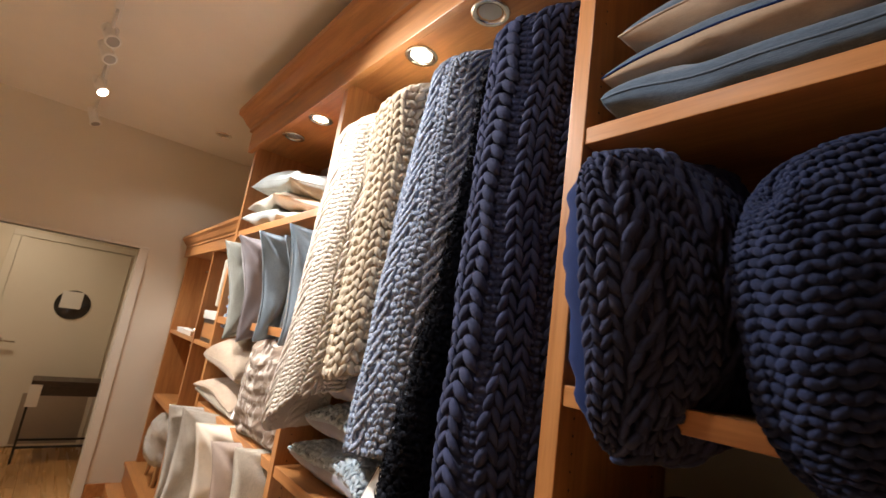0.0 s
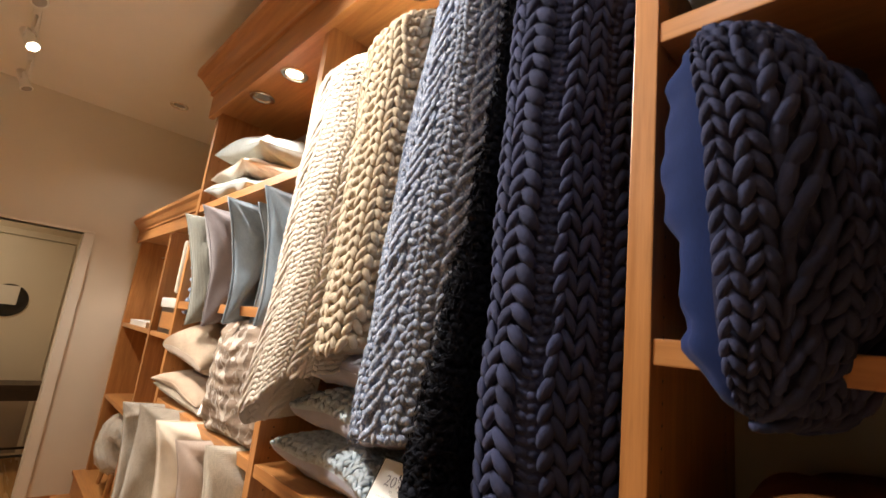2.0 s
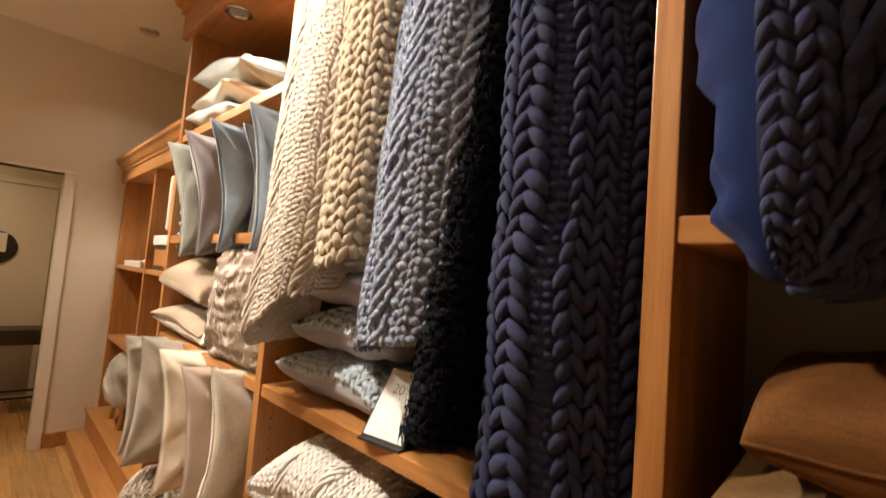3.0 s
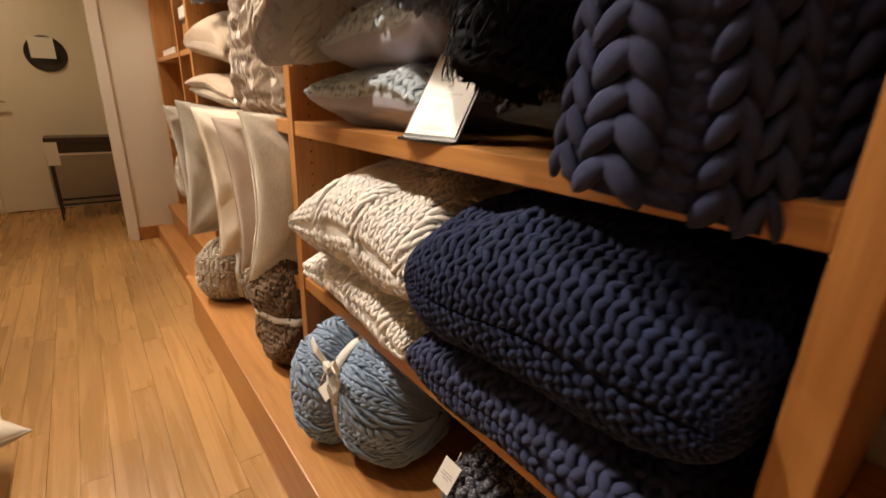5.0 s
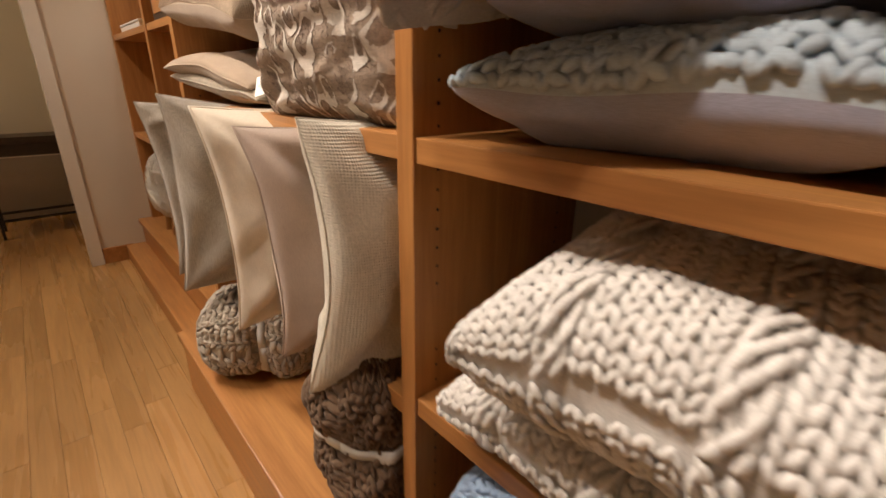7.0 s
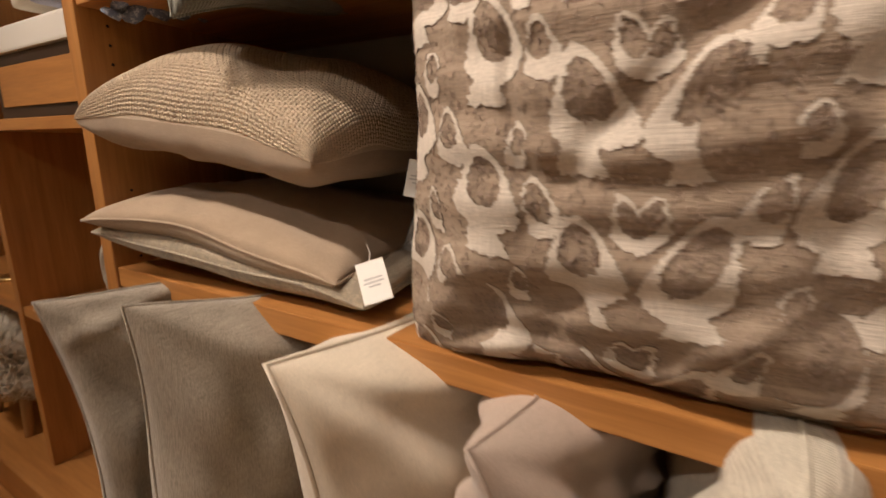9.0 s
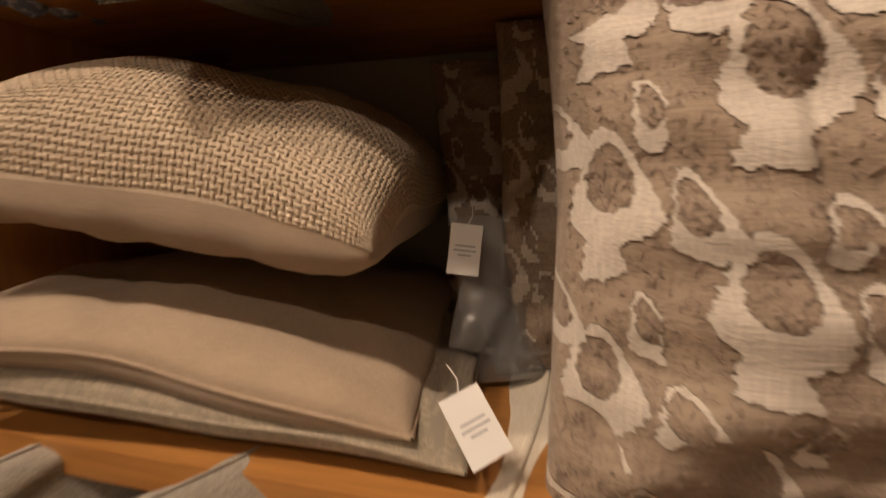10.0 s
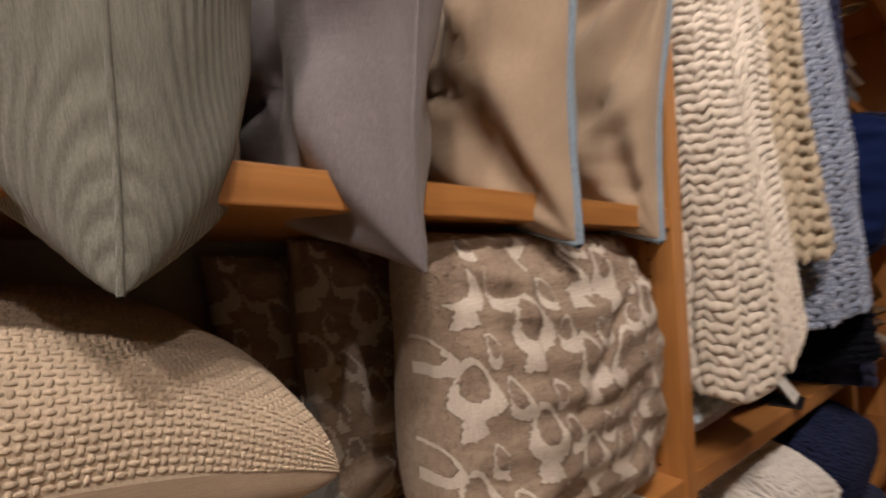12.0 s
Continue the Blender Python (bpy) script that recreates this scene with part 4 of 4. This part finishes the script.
# ---- price sign ----
sign = thing("price_sign", "black slant-back sign holder with white discount card", "sign", Matrix.Translation((0.758, 1.117, S3)) @ pose(0, 0, 0, 0, 0, -80) @ pose(0, 0, 0, 0, 0, 0))
lean_back = pose(0, 0, 0.004, 57, 0, 0)
face = part("holder", slab(-0.063, 0.063, -0.0, 0.175, -0.006, 0, 0.001), BLACK, sign)
face.matrix_local = lean_back
foot = part("foot", slab(-0.063, 0.063, -0.012, 0.06, 0, 0.005, 0.001), BLACK, sign)
card = part("card", slab(-0.0575, 0.0575, 0.008, 0.170, 0.0008, 0.0018), PAPER, sign, "white printed card")
card.matrix_local = lean_back


def lettering(body, size, x, y, parent):
    cu = bpy.data.curves.new("lettering", "FONT")
    cu.body, cu.size, cu.align_x, cu.extrude, cu.offset = body, size, "CENTER", 0.0002, -0.022 * size
    cu.materials.append(INK)
    ob = new("lettering", cu)
    ob.parent = parent
    ob.location = (x, y, 0.0021)
    return ob


lettering("20%", 0.036, 0.0, 0.112, card)
lettering("OFF", 0.006, 0.0, 0.100, card)
for y, wd in ((0.095, 0.018), (0.086, 0.070), (0.080, 0.028), (0.065, 0.034), (0.059, 0.026), (0.026, 0.032), (0.022, 0.056), (0.018, 0.046)):
    part("print_line", slab(-wd / 2, wd / 2, y, y + 0.0009, 0.0019, 0.0023), INK_PALE, card)


# ---- swing tags ----
def swing_tag(m, label="white card swing tag hanging from a cushion"):
    ob = thing("swing_tag", label, "tag", m @ Matrix.Diagonal((0.78, 0.78, 1, 1)))
    part("tag_card", slab(-0.024, 0.024, -0.038, 0.038, -0.0006, 0.0006), PAPER, ob)
    for k, wd in enumerate((0.03, 0.034, 0.02)):
        part("print_line", slab(-wd / 2, wd / 2, 0.004 - k * 0.007, 0.0065 - k * 0.007, 0.0006, 0.0009), INK_PALE, ob)
    part("string", tube([(0.0, 0.036, 0), (0.006, 0.05, 0.002), (0.004, 0.07, 0.0)], 0.0008, 5), RIBBON, ob)
    return ob


swing_tag(pose(0.785, 2.356, S3 + 0.058, 50, 10, -75) @ pose(0, 0, 0, 0, 0, 35), "white card swing tag on the grey cushion")
swing_tag(pose(0.72, 0.985, DECK + 0.25, 70, 0, -75) @ pose(0, 0, 0, 0, 0, -15), "white card swing tag on the charcoal throw")
swing_tag(pose(0.668, 1.375, DECK + 0.235, 60, 0, -62) @ pose(0, 0, 0, 0, 0, -35), "white card swing tag on the blue throw")

CLEAR = plain("clear_plastic", (0.92, 0.93, 0.94), 0.12)
CLEAR.node_tree.nodes["Principled BSDF"].inputs["Transmission Weight"].default_value = 0.9
CLEAR.node_tree.nodes["Principled BSDF"].inputs["IOR"].default_value = 1.25
sleeve = thing("plastic_sleeve", "crumpled clear plastic tag sleeve behind the cushions", "packaging", pose(1.0, 2.362, S3 + 0.16, 75, 0, -60))
for k, (turn, wide, tall) in enumerate(((0, 0.055, 0.15), (14, 0.05, 0.13), (-18, 0.045, 0.12))):
    uu, vv = np.meshgrid(np.linspace(-wide, wide, 9), np.linspace(-tall, tall * 0.35, 9))
    zz = 0.006 * k + 0.007 * ripple(uu * 25, vv * 25, 60 + k, 1.2) - 0.9 * uu * uu * 6
    grid = np.arange(81).reshape(9, 9)
    quads = np.stack([grid[:-1, :-1], grid[:-1, 1:], grid[1:, 1:], grid[1:, :-1]], -1).reshape(-1, 4)
    film_ob = mesh_part("sheet", np.stack([uu, vv, zz], -1).reshape(-1, 3), quads, CLEAR, sleeve, smooth=False)
    film_ob.matrix_local = pose(0, 0, 0, 0, 0, turn)
    film_ob.modifiers.new("thick", "SOLIDIFY").thickness = 0.0006
swing_tag(pose(0.955, 2.40, S3 + 0.175, 80, 0, -70) @ pose(0, 0, 0, 0, 0, -8), "white card swing tag on the tan cushion")

# ---- bow on the blue throw ----
bow = thing("ribbon_bow", "white cotton ribbon bow on the blue throw", "ribbon", Matrix.Translation((0.672, 1.385, DECK + 0.285)))
for k, pts in enumerate((((0, 0, 0), (-0.012, 0.035, 0.03), (-0.01, 0.07, 0.045), (-0.004, 0.075, 0.02), (0, 0, 0)), ((0, 0, 0), (-0.012, -0.03, 0.02), (-0.01, -0.06, 0.045), (-0.004, -0.07, 0.02), (0, 0, 0)),
                         ((0, 0, 0), (-0.015, 0.02, -0.05), (-0.006, 0.05, -0.10)), ((0, 0, 0), (-0.012, -0.02, -0.04), (-0.005, -0.03, -0.075)))):
    bm = bmesh.new()
    left = [bm.verts.new(Vector(p) + Vector((0, 0.0, 0.009))) for p in pts]
    right = [bm.verts.new(Vector(p) + Vector((-0.003, 0.006, -0.009))) for p in pts]
    for a in range(len(pts) - 1):
        bm.faces.new((left[a], left[a + 1], right[a + 1], right[a]))
    ob = part("loop" if k < 2 else "tail", bm, RIBBON, bow)
    ob.modifiers.new("thick", "SOLIDIFY").thickness = 0.0015
part("knot", slab(-0.012, 0.004, -0.012, 0.012, -0.012, 0.012, 0.004), RIBBON, bow)


# ---- low shelving contents ----
def t_stand(x, y, z, h, mat, label, half=0.16):
    ob = thing("display_stand", label, "display stand", Matrix.Translation((x, y, z)))
    part("base", lathe([(0.001, 0.014), (0.05, 0.014), (0.06, 0.008), (0.06, 0.0), (0.001, 0.0)], 24), mat, ob, smooth=True)
    part("pole", tube([(0, 0, 0.012), (0, 0, h * 0.55), (0, 0, h * 0.56), (0, 0, h * 0.6), (0, 0, h * 0.61), (0, 0, h)], [0.009, 0.009, 0.014, 0.014, 0.009, 0.008], 14), mat, ob, smooth=True)
    part("crossbar", tube([(0, -half, h), (0, -half + 0.01, h), (0, half - 0.01, h), (0, half, h)], [0.011, 0.008, 0.008, 0.011], 12), mat, ob, smooth=True)
    return ob


box = thing("display_box", "white lacquered flat display box on the shelf", "box", Matrix.Translation((0.95, 4.28, 1.385)))
part("box_body", slab(-0.09, 0.2, -0.26, 0.26, 0, 0.03, 0.003), WHITE_METAL, box)
part("box_lid", slab(-0.093, 0.203, -0.263, 0.263, 0.03, 0.04, 0.003), WHITE_METAL, box)
t_stand(0.96, 4.28, 1.425, 0.50, CHROME, "chrome T-bar display stand on a white box")
t_stand(0.96, 4.2, 0.83, 0.46, BRASS, "brass T-bar display stand on the shelf")
crate = thing("storage_box", "dark storage box with a white lid on the shelf", "box", Matrix.Translation((0.99, 3.4, 1.385)))
part("box_body", slab(-0.13, 0.2, -0.3, 0.3, 0, 0.16, 0.004), DARKWOOD, crate)
part("box_lid", slab(-0.14, 0.205, -0.31, 0.31, 0.16, 0.22, 0.006), WHITE_METAL, crate)
part("front_panel", slab(-0.135, -0.1305, -0.2, 0.26, 0.03, 0.13, 0.001), CHERRY_Y, crate)
garment = thing("folded_textile", "cream and grey textiles hanging in the cubby", "textile", Matrix.Translation((1.0, 3.38, 1.64)))
for k, mat in enumerate((F_CREAM, F_LAVENDER, F_CREAM)):
    bm = slab(-0.14, 0.17, -0.12 + k * 0.1, -0.06 + k * 0.1, 0, 0.38 - 0.02 * k, 0.015)
    part("folded_layer", bm, mat, garment, smooth=True)
part("tag_card", slab(-0.145, -0.1435, -0.11, -0.07, 0.2, 0.27), PAPER, garment, "white swing tag")
cushion("charcoal cushion slumped in the lower cubby", 0.42, 0.42, 0.16, stand(1.05, 3.3, 0.83 + 0.2, -70, 14, 0), F_GREY, seed=131, wrinkle=0.012)


def fluffy_stool():
    """A stool with a shaggy white fleece seat and turned wooden legs."""
    ob = thing("fleece_stool", "white shaggy fleece stool with pale wooden legs", "stool", Matrix.Translation((0.985, 4.22, DECK + 0.005)))
    for sx in (-1, 1):
        for sy in (-1, 1):
            part("leg", tube([(sx * 0.12, sy * 0.15, 0), (sx * 0.10, sy * 0.13, 0.2)], [0.014, 0.021], 12), PALEWOOD, ob, smooth=True)
    rng = np.random.RandomState(9)

    def dome(u, v, side):
        ph, k = u * 6.0, np.clip(v / 0.2, -1, 1)
        r = np.clip(1 - np.abs(k) ** 5, 0.0005, 1) ** 0.5 * (1 + 0.10 * np.sin(ph * 3 + k * 4) + 0.06 * np.sin(ph * 11 + k * 9))
        return np.stack([r * 0.165 * np.cos(ph), r * 0.24 * np.sin(ph), 0.31 + k * 0.17], -1)
    mesh_part("fleece_seat", *cloth_sheet(dome, np.linspace(-math.pi / 6, math.pi / 6, 37), np.linspace(-0.2, 0.2, 15), 1), Y_FLEECE, ob)
    n = 7000
    hair = stitches(dome, 1, (rng.rand(n) - 0.5) * math.pi / 3, -0.2 + rng.rand(n) * 0.39, -1.57 + (rng.rand(n) - 0.5) * 2.4, 0.02 + rng.rand(n) * 0.03, np.full(n, 0.0014), 0.002 + rng.rand(n) ** 2 * 0.034)
    tagged(mesh_part("shag", *hair, Y_FLEECE, ob), kind="stuff")


fluffy_stool()

# ---- next room ----
door = thing("door_1", "cream painted service door with porthole and steel kick plate", "door", Matrix.Translation((0.1, NY - 0.002, 0)), kind="structure")
part("leaf", slab(-0.50, 0.46, -0.045, 0, 0.008, 2.06, 0.003), TRIM, door)
part("kick_plate", slab(-0.12, 0.42, -0.049, -0.0455, 0.03, 0.52, 0.001), STEEL, door, "scuffed steel kick plate")
port = part("porthole", lathe([(0.001, -0.004), (0.13, -0.004), (0.14, 0.0), (0.15, 0.006), (0.155, 0.0)], 36), DARKGLASS, door, "dark round porthole", True)
port.matrix_local = pose(0.06, -0.052, 1.44, 90, 0, 0)
part("notice_sheet", slab(-0.05, 0.13, -0.064, -0.062, 1.40, 1.58), PAPER, door, "white paper notice")
part("handle", tube([(-0.42, -0.045, 1.02), (-0.42, -0.085, 1.02), (-0.41, -0.095, 1.02), (-0.30, -0.095, 1.015)], 0.010, 10), CHROME, door, "chrome lever handle", True)
part("rosette", lathe([(0.001, 0.006), (0.024, 0.006), (0.027, 0.0)], 20, (0, 0, 0)), CHROME, door).matrix_local = pose(-0.42, -0.045, 1.02, 90, 0, 0)
for nm, x0, x1, z1 in (("door_frame_left", -0.47, -0.405, 2.07), ("door_frame_right", 0.565, 0.63, 2.07)):
    structure(nm, slab(x0, x1, NY - 0.03, NY - 0.001, 0, z1, 0.003), TRIM, "cream painted door frame")
structure("door_frame_top", slab(-0.47, 0.63, NY - 0.031, NY - 0.001, 2.071, 2.13, 0.003), TRIM, "cream painted door frame")
structure("baseboard_next", slab(-1.87, -0.475, NY - 0.018, NY - 0.001, 0, 0.12, 0.004), CHERRY_Y, "cherry wood baseboard")

console = thing("console_table", "narrow console with dark top and thin black metal legs", "table", Matrix.Translation((0.29, 5.88, 0)))
part("tabletop", slab(-0.27, 0.36, -0.15, 0.15, 0.69, 0.735, 0.003), DARKWOOD, console)
part("apron", slab(-0.26, 0.35, -0.14, 0.14, 0.60, 0.689, 0.002), DARKWOOD, console)
for sx in (-0.255, 0.345):
    for sy in (-0.135, 0.135):
        part("leg", slab(sx - 0.009, sx + 0.009, sy - 0.009, sy + 0.009, 0, 0.6, 0.001), BLACK, console)
for sy in (-0.135, 0.135):
    part("stretcher", slab(-0.246, 0.336, sy - 0.007, sy + 0.007, 0.13, 0.15, 0.001), BLACK, console)
part("price_card", slab(-0.275, -0.185, -0.158, -0.1565, 0.50, 0.70), PAPER, console, "white price card")

# ---- pouf beside the walkway ----
bench = thing("display_bench", "low pale upholstered display bench beside the walkway", "bench", Matrix.Translation((-0.42, 1.95, 0)))
part("seat", slab(-0.35, 0.36, -0.45, 0.35, 0.10, 0.30, 0.03), F_CREAM, bench, smooth=True)
for sx in (-0.3, 0.3):
    for sy in (-0.4, 0.3):
        part("leg", tube([(sx, sy, 0), (sx * 0.97, sy * 0.97, 0.11)], [0.015, 0.02], 12), DARKWOOD, bench, smooth=True)
cushion("white cotton cushion lying on the bench, one corner overhanging", 0.46, 0.46, 0.15, flat(-0.25, 1.86, 0.375, 38), F_CREAM, seed=141, pinch=0.1)


# ---- oak floor ----
def oak_floor():
    root = tagged(part("floor", slab(-3.48, 1.2, -2.68, NY, -0.022, -0.0165), JOINT), "honey oak strip floor", "floor", "", "structure")
    rng = random.Random(5)
    shared = {}
    wide, far = 0.083, bmesh.new()
    for i in range(int(4.6 / wide)):
        x = -3.46 + i * wide
        y = -2.66 - rng.random() * 0.8
        while y < NY - 0.05:
            ln = rng.choice((0.6, 0.8, 1.0, 1.3, 1.6))
            y1 = min(y + ln, NY - 0.01)
            if x > -1.3 and x < 0.68 and y1 > 0.2 and y > 0.0 and y1 == y + ln:
                if ln not in shared:
                    bm = slab(0, wide - 0.0008, 0, ln - 0.001, -0.016, 0, 0.0005)
                    me = bpy.data.meshes.new("plank")
                    bm.to_mesh(me)
                    bm.free()
                    me.materials.append(OAK)
                    shared[ln] = me
                ob = new("plank", shared[ln])
                ob.location, ob.parent = (x, y, rng.random() * 0.0006), root
            else:
                slab(x, x + wide - 0.0008, max(y, -2.67), y1 - 0.001, -0.016, 0, 0, far)
            y = y1
    tagged(part("far_planks", far, OAK, root), kind="stuff")


oak_floor()
